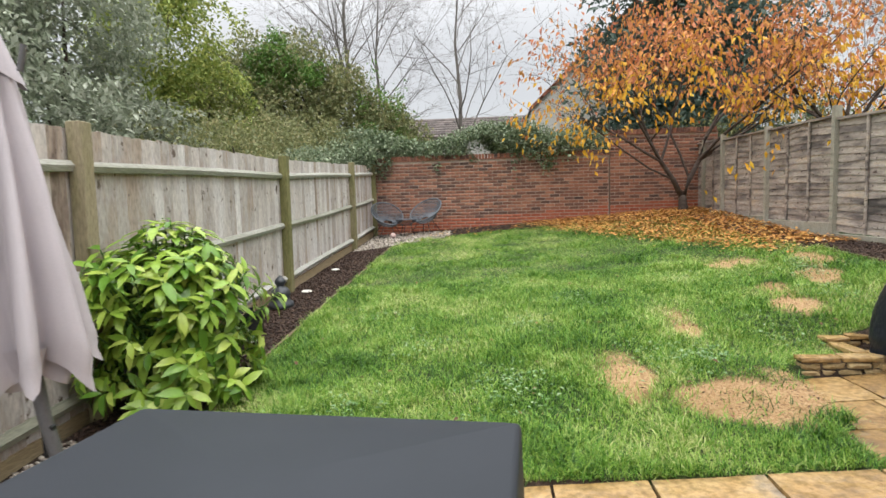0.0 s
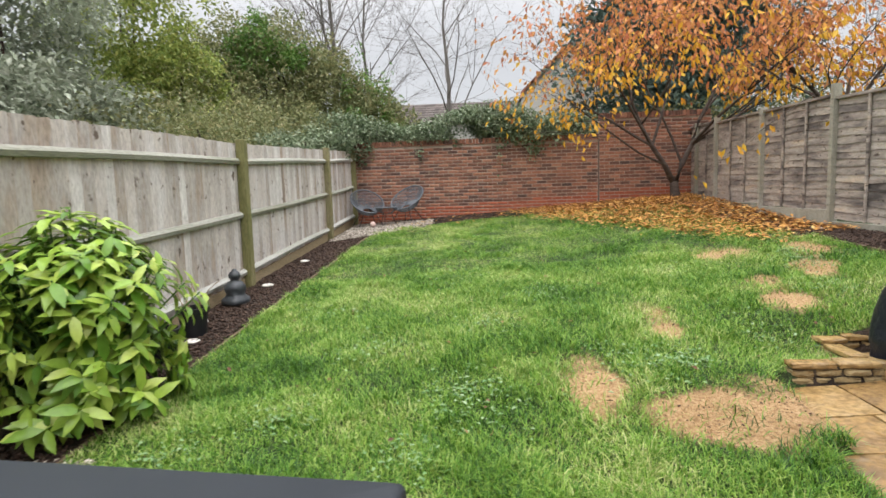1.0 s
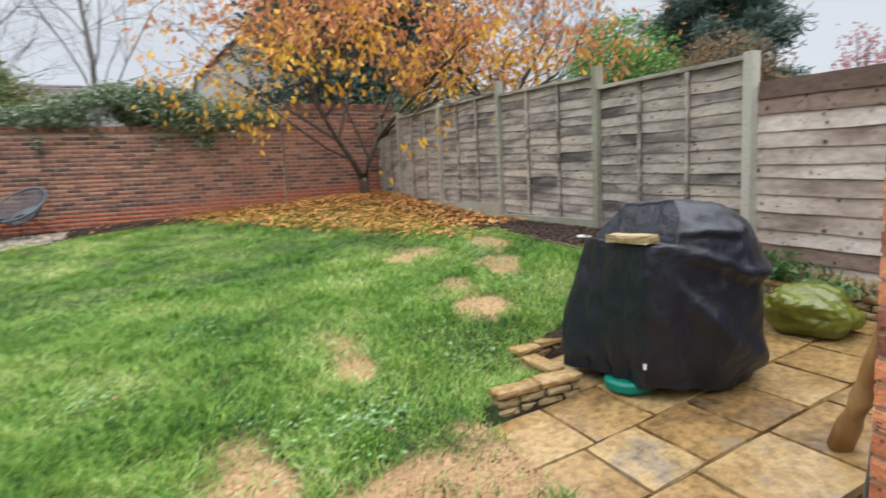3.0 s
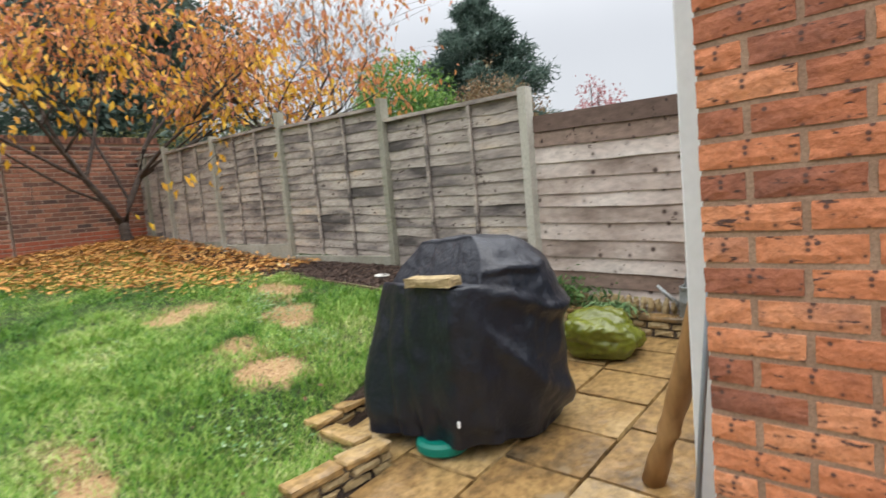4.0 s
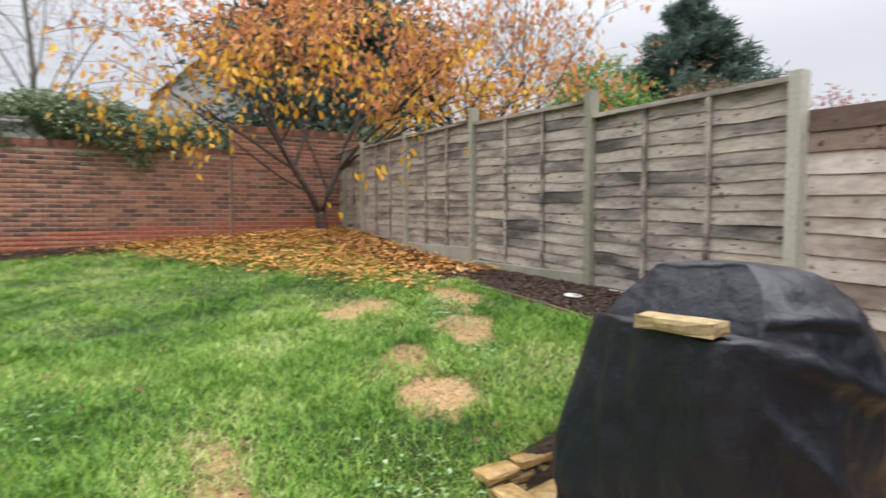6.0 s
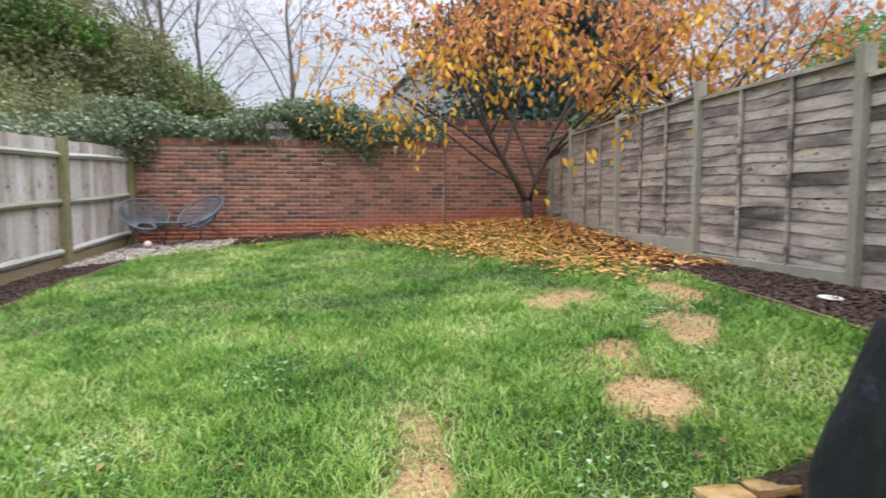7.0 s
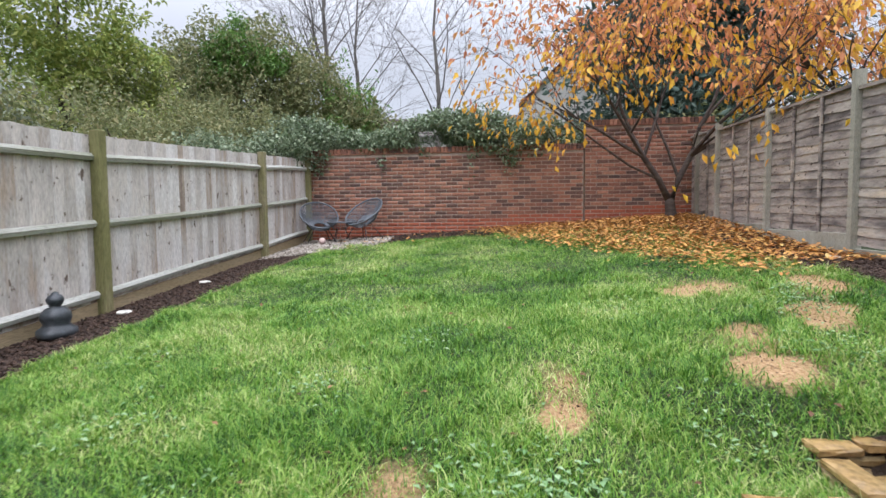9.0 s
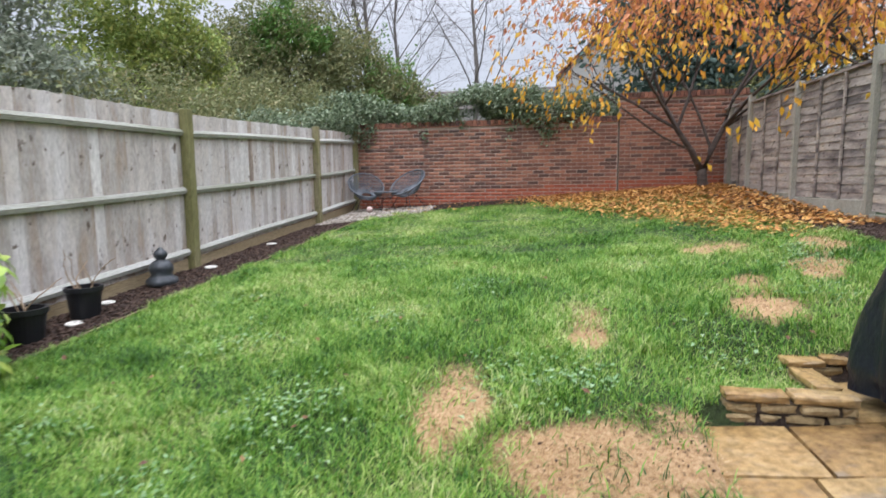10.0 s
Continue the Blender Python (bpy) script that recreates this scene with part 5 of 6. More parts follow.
M_TERRA = material("terracotta", [(0.2, (0.40, 0.14, 0.06)), (0.8, (0.54, 0.22, 0.11))], 9, None, 60, 0.25, 0.85, 0.3)
M_SACK = material("olive_plastic_sack", [(0.2, (0.09, 0.11, 0.006)), (0.8, (0.19, 0.21, 0.025))], 5, None, 30, 0.2, 0.2, 0.8, 9, 0.03, spec=0.6)
M_LOG = material("peeled_log", [(0.1, (0.20, 0.105, 0.04)), (0.5, (0.36, 0.20, 0.075)), (0.9, (0.46, 0.29, 0.13))], 5, (1, 1, 0.4), 30, 0.3, 0.6, 0.4, 30, 0.006)
M_WHITESTONE = material("pale_disc", [(0.2, (0.55, 0.53, 0.48)), (0.8, (0.75, 0.73, 0.68))], 12, None, 60, 0.2, 0.7, 0.2)
M_RATTAN = material("grey_cord", [(0.2, (0.085, 0.095, 0.11)), (0.8, (0.14, 0.155, 0.175))], 12, None, 60, 0.15, 0.6, 0)
M_PINKBALL = material("pale_pink_ball", [(0.2, (0.62, 0.42, 0.38)), (0.8, (0.74, 0.58, 0.53))], 9, None, 60, 0.15, 0.5, 0)
M_DRYSTEM = material("dry_stem", [(0.2, (0.26, 0.18, 0.11)), (0.8, (0.42, 0.32, 0.22))], 9, None, 60, 0.2, 0.8, 0)

# covered table
TZ = patio_z(-0.25)
table = thing("garden_table", (-0.335, 1.22, TZ), "rectangular garden table under a taut dark grey cover on the patio", "table")
H = 0.56 - TZ
bm = bmesh.new()
lx, ly = 0.725, 0.49
n = 10
outline = []
for k in range(4 * n):
    a = 2 * math.pi * (k + 0.5) / (4 * n)
    c, s = math.cos(a), math.sin(a)
    e = 0.03
    outline.append((math.copysign(abs(c) ** e, c) * lx, math.copysign(abs(s) ** e, s) * ly))
levels = [(0.965, H - 0.002), (0.992, H - 0.008), (1.0, H - 0.022), (1.004, H - 0.15), (1.012, H - 0.4), (1.018, 0.06)]
rings = []
for j, (sc, z) in enumerate(levels):
    rings.append([bm.verts.new((x * sc + (0.006 * math.sin(9 * k) if j > 3 else 0), y * sc, z)) for k, (x, y) in enumerate(outline)])
for a, b in zip(rings, rings[1:]):
    for k in range(len(outline)):
        bm.faces.new((a[k], a[(k + 1) % len(outline)], b[(k + 1) % len(outline)], b[k])[::-1])
cv = bm.verts.new((0, 0, H - 0.001))
for k in range(len(outline)):
    bm.faces.new((cv, rings[0][k], rings[0][(k + 1) % len(outline)]))
table.matrix_basis = pose(-0.335, 1.22, TZ, 0, 0, -4.5)
part("cover", bm, M_TABLE, table, "taut charcoal-grey fabric cover", smooth=True)
for sx in (-1, 1):
    for sy in (-1, 1):
        part("leg", box(sx * 0.62 - 0.03, sx * 0.62 + 0.03, sy * 0.40 - 0.03, sy * 0.40 + 0.03, 0, H - 0.06, 0.004), M_POLE, table)

# furled parasol
UX, UY = -1.81, 2.2
parasol = thing("parasol", (UX, UY, patio_z(UX)), "furled mauve-grey cantilever parasol on a grey pole", "parasol")
z0 = patio_z(UX)
bm = bmesh.new()
tube(bm, [(0.02, 0.0, 0), (0.05, 0, 0.38), (-0.02, 0, 0.67), (-0.12, 0, 1.4), (-0.20, 0, 2.5)], 0.031, 14)
part("pole", bm, M_POLE, parasol, "grey metal pole", smooth=True)
bm = bmesh.new()
add_box(bm, -0.3, 0.3, -0.3, 0.3, -0.02, 0.05, 0.015)
part("base", bm, M_BLACKP, parasol, "dark base plate")
bm = bmesh.new()
sides, lv = 72, 26
rings = []
for j in range(lv):
    f = j / (lv - 1)
    z = 2.12 - z0 - 0.0 - 1.48 * f
    cx = -0.19 + 0.11 * f
    r = 0.07 + 0.175 * f ** 0.8
    depth = 0.20 + 0.30 * f
    ring = []
    for k in range(sides):
        a = 2 * math.pi * k / sides
        fold = 1 + depth * math.sin(8 * a + 1.2 * math.sin(3 * f + 2 * a) + 1.0 * f) + 0.10 * math.sin(3 * a + 4 * f)
        fold *= 1 + 0.05 * noise.noise(Vector((math.cos(a) * 2, math.sin(a) * 2, f * 6)))
        rr = r * fold * (0.92 if f > 0.94 else 1)
        dz = -0.10 * max(0.0, math.sin(8 * a + 1.2 * math.sin(3 * f + 2 * a) + 1.0 * f)) * f ** 3 - (0.05 * (1 + math.sin(4 * a + 0.5))) * f ** 4
        ring.append(bm.verts.new((cx + rr * math.cos(a), rr * math.sin(a) * 0.85, z + dz)))
    rings.append(ring)
for a, b in zip(rings, rings[1:]):
    for k in range(sides):
        bm.faces.new((a[k], a[(k + 1) % sides], b[(k + 1) % sides], b[k])[::-1])
canopy = part("canopy", bm, M_PARASOL, parasol, "mauve-grey canvas in loose hanging folds", smooth=True)
bm = bmesh.new()
rings = []
for j in range(7):
    f = j / 6
    ring = []
    for k in range(sides):
        a = 2 * math.pi * k / sides
        r = (0.17 - 0.035 * f) * (1 + 0.30 * math.sin(7 * a + 1.5 * f) + 0.08 * math.sin(3 * a))
        ring.append(bm.verts.new((-0.06 + r * math.cos(a), r * math.sin(a) * 0.85, 0.70 - z0 - 0.17 * f - 0.035 * f * math.sin(4 * a + 1))))
    rings.append(ring)
for a, b in zip(rings, rings[1:]):
    for k in range(sides):
        bm.faces.new((a[k], a[(k + 1) % sides], b[(k + 1) % sides], b[k])[::-1])
part("inner_hem", bm, M_PARASOL, canopy, "folded inner hem of the canvas", smooth=True)
bm = bmesh.new()
rings = []
for j in range(8):
    f = j / 7
    ring = []
    for k in range(48):
        a = 2 * math.pi * k / 48
        r = (0.035 + 0.13 * f) * (1 + 0.22 * f * math.sin(8 * a) + 0.06 * math.sin(3 * a))
        ring.append(bm.verts.new((-0.20 + r * math.cos(a), r * math.sin(a) * 0.85, 2.36 - z0 - 0.42 * f - 0.03 * f * math.sin(8 * a))))
    rings.append(ring)
for a, b in zip(rings, rings[1:]):
    for k in range(48):
        bm.faces.new((a[k], a[(k + 1) % 48], b[(k + 1) % 48], b[k])[::-1])
part("vent_cap", bm, M_PARASOL, canopy, "short canvas vent flap", smooth=True)
bm = bmesh.new()
lathe(bm, [(0.0, 2.44 - z0), (0.04, 2.43 - z0), (0.045, 2.37 - z0), (0.035, 2.35 - z0)], 16, (-0.2, 0, 0))
part("finial", bm, M_BLACKP, parasol, "dark plastic cap", smooth=True)
bm = bmesh.new()
add_box(bm, -0.03, 0.03, -0.02, 0.02, 0.45, 0.62, 0.01)
ob = part("crank_box", bm, M_BLACKP, parasol, "black crank housing")
bm = bmesh.new()
tube(bm, [(0.03, -0.02, 1.96 - z0), (0.06, -0.02, 2.08 - z0)], 0.014, 8)
part("rib_end", bm, M_POLE, parasol, "grey strut end")

# spotted laurel
lx0, ly0 = -2.0, 3.56
shrub = thing("laurel_shrub", (lx0, ly0, float(lawn_z(lx0, ly0))), "bushy spotted laurel with glossy yellow-green leaves in the bed", "shrub")
rng = random.Random(91)
bm, rosettes = bmesh.new(), []
for k in range(165):
    a = rng.uniform(0, 6.28)
    u = rng.random()
    r = 0.60 * math.sqrt(u) * (1 + 0.13 * math.sin(3 * a + 1.0) + 0.07 * math.sin(7 * a))
    h = 0.12 + (1.26 - 0.62 * u * rng.uniform(0.6, 1.0)) * (rng.uniform(0.08, 1.0) if k % 2 == 0 else rng.uniform(0.78, 1.0))
    e = Vector((math.cos(a) * r * 1.06, math.sin(a) * r, h))
    m = Vector((e.x * 0.5 + rng.uniform(-0.05, 0.05), e.y * 0.5, h * 0.6))
    tube(bm, [(e.x * 0.12, e.y * 0.12, 0), m, e], [0.011, 0.008, 0.005], 5)
    rosettes.append((e, (e - m).normalized()))
    if k % 3 == 0:
        b = rng.uniform(0.38, 0.62)
        rosettes.append((Vector((math.cos(a) * b, math.sin(a) * b, rng.uniform(0.12, 0.5))), Vector((math.cos(a), math.sin(a), 0.15))))
    if k % 2 == 0:
        rosettes.append((m.lerp(e, 0.5), (e - m).normalized()))
part("stem", bm, M_DARKGREEN, shrub)
P, A, U, Ls = [], [], [], []
for e, d in rosettes:
    d = (d + Vector((e.x, e.y, 0)) * 0.7).normalized()
    s = d.cross(Vector((0.3, 0.2, 1))).normalized()
    w = d.cross(s)
    for k in range(rng.randint(7, 10)):
        a = 2.4 * k + rng.uniform(-0.3, 0.3)
        out = 0.75 + 0.5 * rng.random()
        ax = (d * (1.15 - out + 0.35) + (s * math.cos(a) + w * math.sin(a)) * out + Vector((0, 0, -0.38))).normalized()
        P.append(e - d * 0.012 * k)
        A.append(ax)
        U.append(d + Vector((0, 0, 0.8)))
        Ls.append(rng.uniform(0.105, 0.195))
P, A, U, Ls = np.array(P), np.array(A), np.array(U), np.array(Ls)
quads("foliage", leaf_verts(P, A, U, Ls, Ls * 0.39, True, 0.10, 0.25), 8, FINE, M_AUCUBA, shrub, True)

# pots with dry stems


def plant_pot(x, y, r, h, mat, label, stems, seed, lip=0.012):
    t = thing("plant_pot", (x, y, float(lawn_z(x, y)) + 0.005), label, "plant pot", "pots in the bed")
    bm = bmesh.new()
    lathe(bm, [(0.001, 0), (r * 0.8, 0), (r * 0.98, h - 0.04), (r + lip, h - 0.04), (r + lip, h), (r * 0.93, h), (r * 0.92, h - 0.05), (0.001, h - 0.05)], 28)
    part("pot", bm, mat, t, smooth=False)
    bm = bmesh.new()
    lathe(bm, [(0.001, h - 0.04), (r * 0.5, h - 0.035), (r * 0.92, h - 0.045)], 20)
    part("compost", bm, M_SOIL, t, "dark dry compost")
    rr = random.Random(seed)
    for k in range(stems):
        bm = bmesh.new()
        p, v = Vector((rr.uniform(-0.05, 0.05), rr.uniform(-0.05, 0.05), h - 0.05)), Vector((rr.uniform(-0.3, 0.3), rr.uniform(-0.3, 0.3), 1))
        pts = [p.copy()]
        for i in range(6):
            v = (v + Vector((rr.uniform(-1, 1), rr.uniform(-1, 1), rr.uniform(-0.35, 0.3))) * 0.45).normalized()
            p = p + v * rr.uniform(0.04, 0.085)
            pts.append(p.copy())
        tube(bm, pts, [0.006, 0.006, 0.005, 0.005, 0.004, 0.004, 0.003], 5)
        part("stem", bm, M_DRYSTEM, t, "bare dry stem")
    return t


plant_pot(-2.14, 5.13, 0.135, 0.27, M_BLACKP, "black plastic pot with bare twiggy stems", 5, 3)
plant_pot(-2.08, 4.53, 0.145, 0.26, M_BLACKP, "black plastic pot with wilted dry stems", 4, 8)

# seated statue
bm = bmesh.new()
lathe(bm, [(0.001, 0.0), (0.15, 0.0), (0.165, 0.03), (0.16, 0.07), (0.12, 0.10), (0.105, 0.13), (0.125, 0.18), (0.12, 0.23), (0.085, 0.275), (0.045, 0.295), (0.05, 0.31), (0.068, 0.34), (0.07, 0.37), (0.055, 0.40), (0.03, 0.415), (0.028, 0.43), (0.001, 0.445)], 24)
for v in bm.verts:
    if v.co.z < 0.12:
        v.co.x *= 1.0 + 0.12 * math.cos(3 * math.atan2(v.co.y, v.co.x))
    v.co += Vector((1, 1, 1)) * 0.006 * noise.noise(v.co * 25)
    v.co.y *= 0.86
statue = part("statue", bm, M_STATUE, None, smooth=True)
statue.matrix_basis = pose(-2.25, 6.22, float(lawn_z(-2.25, 6.22)) + 0.01, 0, 0, -70) @ Matrix.Diagonal((1.1, 1.1, 0.90, 1.0))
tagged(statue, "small dark grey seated garden statue on the bark mulch", "statue")


def disc(x, y, r, tilt, zoff=0.0):
    bm = bmesh.new()
    lathe(bm, [(0.001, 0.0), (r * 0.9, 0.0), (r, 0.006), (r, 0.012), (r * 0.92, 0.016), (r * 0.82, 0.012), (r * 0.7, 0.008), (0.001, 0.008)], 22)
    t = part("stepping_disc", bm, M_WHITESTONE)
    t.matrix_basis = pose(x, y, float(lawn_z(x, y)) + 0.016 + zoff, tilt, 0, 30)
    return tagged(t, "small round pale disc lying on the bark mulch", "disc", "pale discs in the beds")


for x, y, r in ((-2.19, 6.98, 0.072), (-2.22, 8.5, 0.072), (-2.28, 5.52, 0.062), (-2.03, 4.90, 0.062), (4.72, 5.72, 0.07), (4.85, 7.65, 0.075)):
    disc(x, y, r, 4)

# ---- garden chairs by the wall ----


def egg_chair(x, y, turn, label):
    """A round corded chair: a tilted oval ring, cords to a small seat ring, thin legs."""
    z = float(lawn_z(x, y)) + 0.03
    t = thing("garden_chair", (x, y, z), label, "garden chair", "corded chairs by the wall", turn=turn)
    ring, n = [], 40
    for k in range(n):
        a = 2 * math.pi * k / n
        u, v = 0.37 * math.cos(a), 0.43 * math.sin(a)
        ring.append(Vector((u, -0.02 + v * 0.80 - 0.02, 0.54 + v * 0.60)))
    bm = bmesh.new()
    tube(bm, ring + [ring[0]], 0.016, 8, cap=False)
    part("rim", bm, M_RATTAN, t, "pale grey rim", smooth=True)
    hub = [Vector((0.11 * math.cos(2 * math.pi * k / n), -0.06 + 0.11 * math.sin(2 * math.pi * k / n) * 0.8, 0.33 + 0.04 * math.sin(2 * math.pi * k / n))) for k in range(n)]
    bm = bmesh.new()
    for k in range(n):
        m = ring[k].lerp(hub[k], 0.55) + Vector((0, 0.05, -0.07))
        tube(bm, [ring[k], m, hub[k]], 0.006, 4, cap=False)
        r2, h2 = ring[k].lerp(ring[(k + 1) % n], 0.5), hub[k].lerp(hub[(k + 1) % n], 0.5)
        tube(bm, [r2, r2.lerp(h2, 0.55) + Vector((0, 0.05, -0.07)), h2], 0.006, 4, cap=False)
    part("cord_shell", bm, M_RATTAN, t, "stretched grey cord shell")
    bm = bmesh.new()
    tube(bm, hub + [hub[0]], 0.01, 6, cap=False)
    part("seat_ring", bm, M_BLACKP, t, "black metal ring")
    for sx in (-1, 1):
        for sy in (-1, 1):
            bm = bmesh.new()
            tube(bm, [(sx * 0.1, -0.06 + sy * 0.08, 0.33), (sx * 0.27, -0.02 + sy * 0.24, 0.0)], 0.009, 6)
            part("leg", bm, M_BLACKP, t, "thin black metal leg")
    return t


egg_chair(-2.08, 12.36, 32, "grey corded oval garden chair beside the fence")
egg_chair(-1.14, 12.40, -28, "grey corded oval garden chair against the brick wall")
stx, sty = -1.60, 12.20
side = thing("side_table", (stx, sty, float(lawn_z(stx, sty)) + 0.03), "small round glass-topped garden side table between the chairs", "side table")
bm = bmesh.new()
lathe(bm, [(0.001, 0.36), (0.24, 0.36), (0.25, 0.368), (0.25, 0.38), (0.24, 0.388), (0.001, 0.388)], 28)
part("tabletop", bm, M_RATTAN, side, "grey round top")
bm = bmesh.new()
for k in range(26):
    a0, a1 = 2 * math.pi * k / 26, 2 * math.pi * (k + 0.5) / 26
    tube(bm, [(0.235 * math.cos(a0), 0.235 * math.sin(a0), 0.36), (0.11 * math.cos(a1), 0.11 * math.sin(a1), 0.24)], 0.005, 4)
part("cord_basket", bm, M_RATTAN, side)
for k in range(3):
    a = 2.1 * k + 0.4
    bm = bmesh.new()
    tube(bm, [(0.1 * math.cos(a), 0.1 * math.sin(a), 0.26), (0.2 * math.cos(a), 0.2 * math.sin(a), 0)], 0.008, 6)
    part("leg", bm, M_BLACKP, side, "thin black metal leg")
bm = bmesh.new()
bmesh.ops.create_icosphere(bm, subdivisions=3, radius=0.065)
for v in bm.verts:
    v.co *= 1 + 0.04 * noise.noise(v.co * 30)
ball = part("ball", bm, M_PINKBALL, smooth=True)
ball.location = (-1.87, 11.95, float(lawn_z(-1.87, 11.95)) + 0.085)
tagged(ball, "small pale pink ball on the gravel", "ball")

# ---- low stone edging of the lawn corner ----


def stone_wall(name, xa, ya, xb, yb, zt_a, zt_b, depth, courses, label, seed, caps):
    t = thing(name, ((xa + xb) / 2, (ya + yb) / 2, 0), label, "stone wall", turn=math.degrees(math.atan2(yb - ya, xb - xa)))
    L = math.hypot(xb - xa, yb - ya)
    rr = random.Random(seed)
    zb = min(zt_a, zt_b) - courses * 0.05 - 0.045
    part("core", box(-L / 2 + 0.02, L / 2 - 0.02, -depth / 2 + 0.02, depth / 2 - 0.02, zb - 0.05, min(zt_a, zt_b) - 0.03), M_JOINT, t)
    for c in range(courses + 1):
        x = -L / 2
        while x < L / 2 - 0.03:
            w = min(rr.uniform(0.09, 0.19), L / 2 - x)
            zc = zt_a + (zt_b - zt_a) * ((x + w / 2) / L + 0.5) - 0.045 - 0.05 * c - 0.025
            ob = part("stone", rough_box(w - 0.008, depth, 0.047, 0.008, 0.006, rr, 2), M_COTSWOLD, t)
            ob.location = (x + w / 2, rr.uniform(-0.006, 0.006), zc)
            x += w
    for k in range(caps):
        w = L / caps
        x = -L / 2 + w * (k + 0.5)
        ob = part("cap_stone", rough_box(w - 0.006, depth + 0.012, 0.04, 0.006, 0.003, rr, 2), M_SLAB, t)
        ob.location = (x, 0, zt_a + (zt_b - zt_a) * (x / L + 0.5) - 0.0225)
    return t


stone_wall("stone_edging", 2.545, 3.925, 3.11, 3.91, 0.135, 0.15, 0.11, 3, "low honey-coloured stone edging wall between lawn and patio", 5, 2)
stone_wall("stone_edging", 3.045, 4.0, 3.035, 4.30, 0.14, 0.155, 0.11, 3, "low honey-coloured stone edging wall between lawn and patio", 6, 1)
stone_wall("stone_edging", 2.98, 4.385, 3.38, 4.43, 0.16, 0.19, 0.11, 3, "low honey-coloured stone edging wall beside the barbecue", 7, 2)
stone_wall("stone_edging", 3.46, 4.47, 4.9, 4.5, 0.26, 0.40, 0.13, 4, "low honey-coloured stone edging wall behind the barbecue", 8, 4)

# ---- covered barbecue ----
BX, BY = 3.577, 3.747
bbq = thing("barbecue", (BX, BY, patio_z(3.6)), "large barbecue under a creased black waterproof cover", "barbecue", turn=11.2)
bbq.scale = (0.868, 0.913, 1.0)
foot = [(-0.24, 0.50), (-0.36, 0.18), (-0.475, -0.16), (-0.485, -0.20), (-0.45, -0.245), (-0.25, -0.44), (0.02, -0.56), (0.30, -0.50), (0.50, -0.18), (0.48, 0.25), (0.22, 0.52), (-0.05, 0.58), (-0.20, 0.555)]
for _ in range(4):
    foot = [q for i in range(len(foot)) for q in (
        (0.75 * foot[i][0] + 0.25 * foot[(i + 1) % len(foot)][0], 0.75 * foot[i][1] + 0.25 * foot[(i + 1) % len(foot)][1]),
        (0.25 * foot[i][0] + 0.75 * foot[(i + 1) % len(foot)][0], 0.25 * foot[i][1] + 0.75 * foot[(i + 1) % len(foot)][1]))]
sides = len(foot)
shelf_n = Vector((0.945, -0.327, 0))
shelf_p = Vector((-0.475, -0.16, 0))
bm = bmesh.new()
hs = [0.03, 0.055, 0.085] + [0.115 + 0.025 * i for i in range(25)] + [0.735, 0.744, 0.746, 0.752, 0.76, 0.775, 0.79, 0.81, 0.83, 0.85, 0.87, 0.89, 0.91, 0.93, 0.95, 0.968, 0.983, 0.996, 1.007, 1.016]
rings = []
for h in hs:
    sc = 0.985 + 0.045 * math.sin(math.pi * min(1.0, h / 0.9)) ** 0.8 - 0.075 * max(0.0, 1 - h / 0.3) ** 1.5
    if h > 0.66:
        sc *= 1 - 0.40 * ((h - 0.66) / 0.36) ** 2.4
    ring = []
    for k, (fx, fy) in enumerate(foot):
        out = Vector((fx, fy, 0)).normalized()
        back = max(0.0, min(1.0, (fy + 0.1) / 0.6)) * (1.0 if fx < 0.1 else max(0.0, 1 - (fx - 0.1) / 0.4))
        p = Vector((fx * sc + 0.03 * max(0.0, h - 0.6) - 0.20 * back * max(0.0, 1 - h / 0.75), fy * sc * (1 - 0.40 * back * h), h))
        a = math.atan2(fy, fx)
        low = max(0.0, 1 - h / 0.85)
        drape = 0.016 * low * math.sin(13 * a + 3.0 * h + 1.5 * math.sin(2 * a))
        fan = math.atan2(0.80 - h, (p - shelf_p).dot(Vector((0.66, -0.75, 0))) + 0.02)
        if -2.6 < a < 0.2:
            drape += 0.050 * (0.5 + 0.5 * math.sin(14 * fan + 1.6 * a + 0.5 * math.sin(5 * fan))) ** 5 * min(1.0, (a + 2.6) / 0.5) * (1.0 if h < 0.8 else max(0.0, 1 - (h - 0.8) / 0.15))
        crease = 0.024 * (0.33 - abs(noise.noise(Vector((p.x * 3.6 + 2.2 * h, p.y * 3.6, h * 2.4))))) + 0.014 * (0.3 - abs(noise.noise(Vector((p.x * 8 - 5 * h, p.y * 8, h * 5))))) + 0.007 * (0.3 - abs(noise.noise(Vector((p.x * 19, p.y * 19, h * 13)))))
        p += out * (drape + crease)
        d = (p - shelf_p).dot(shelf_n)
        if h > 0.745:
            need = 0.15 + 0.12 * min(1.0, (h - 0.745) / 0.26) ** 1.1
            if d < need:
                p += shelf_n * (need - d)
        if h < 0.1:
            p -= out * 0.015
            p.z += 0.012 * math.sin(5 * a + 1)
        if h > 0.9:
            p.z += 0.012 * noise.noise(Vector((p.x * 9, p.y * 9, 2)))
        ring.append(bm.verts.new(p))
    rings.append(ring)
for a, b in zip(rings, rings[1:]):
    for k in range(sides):
        bm.faces.new((a[k], a[(k + 1) % sides], b[(k + 1) % sides], b[k]))
prev = rings[-1]
cx, cy = sum(v.co.x for v in prev) / sides, sum(v.co.y for v in prev) / sides
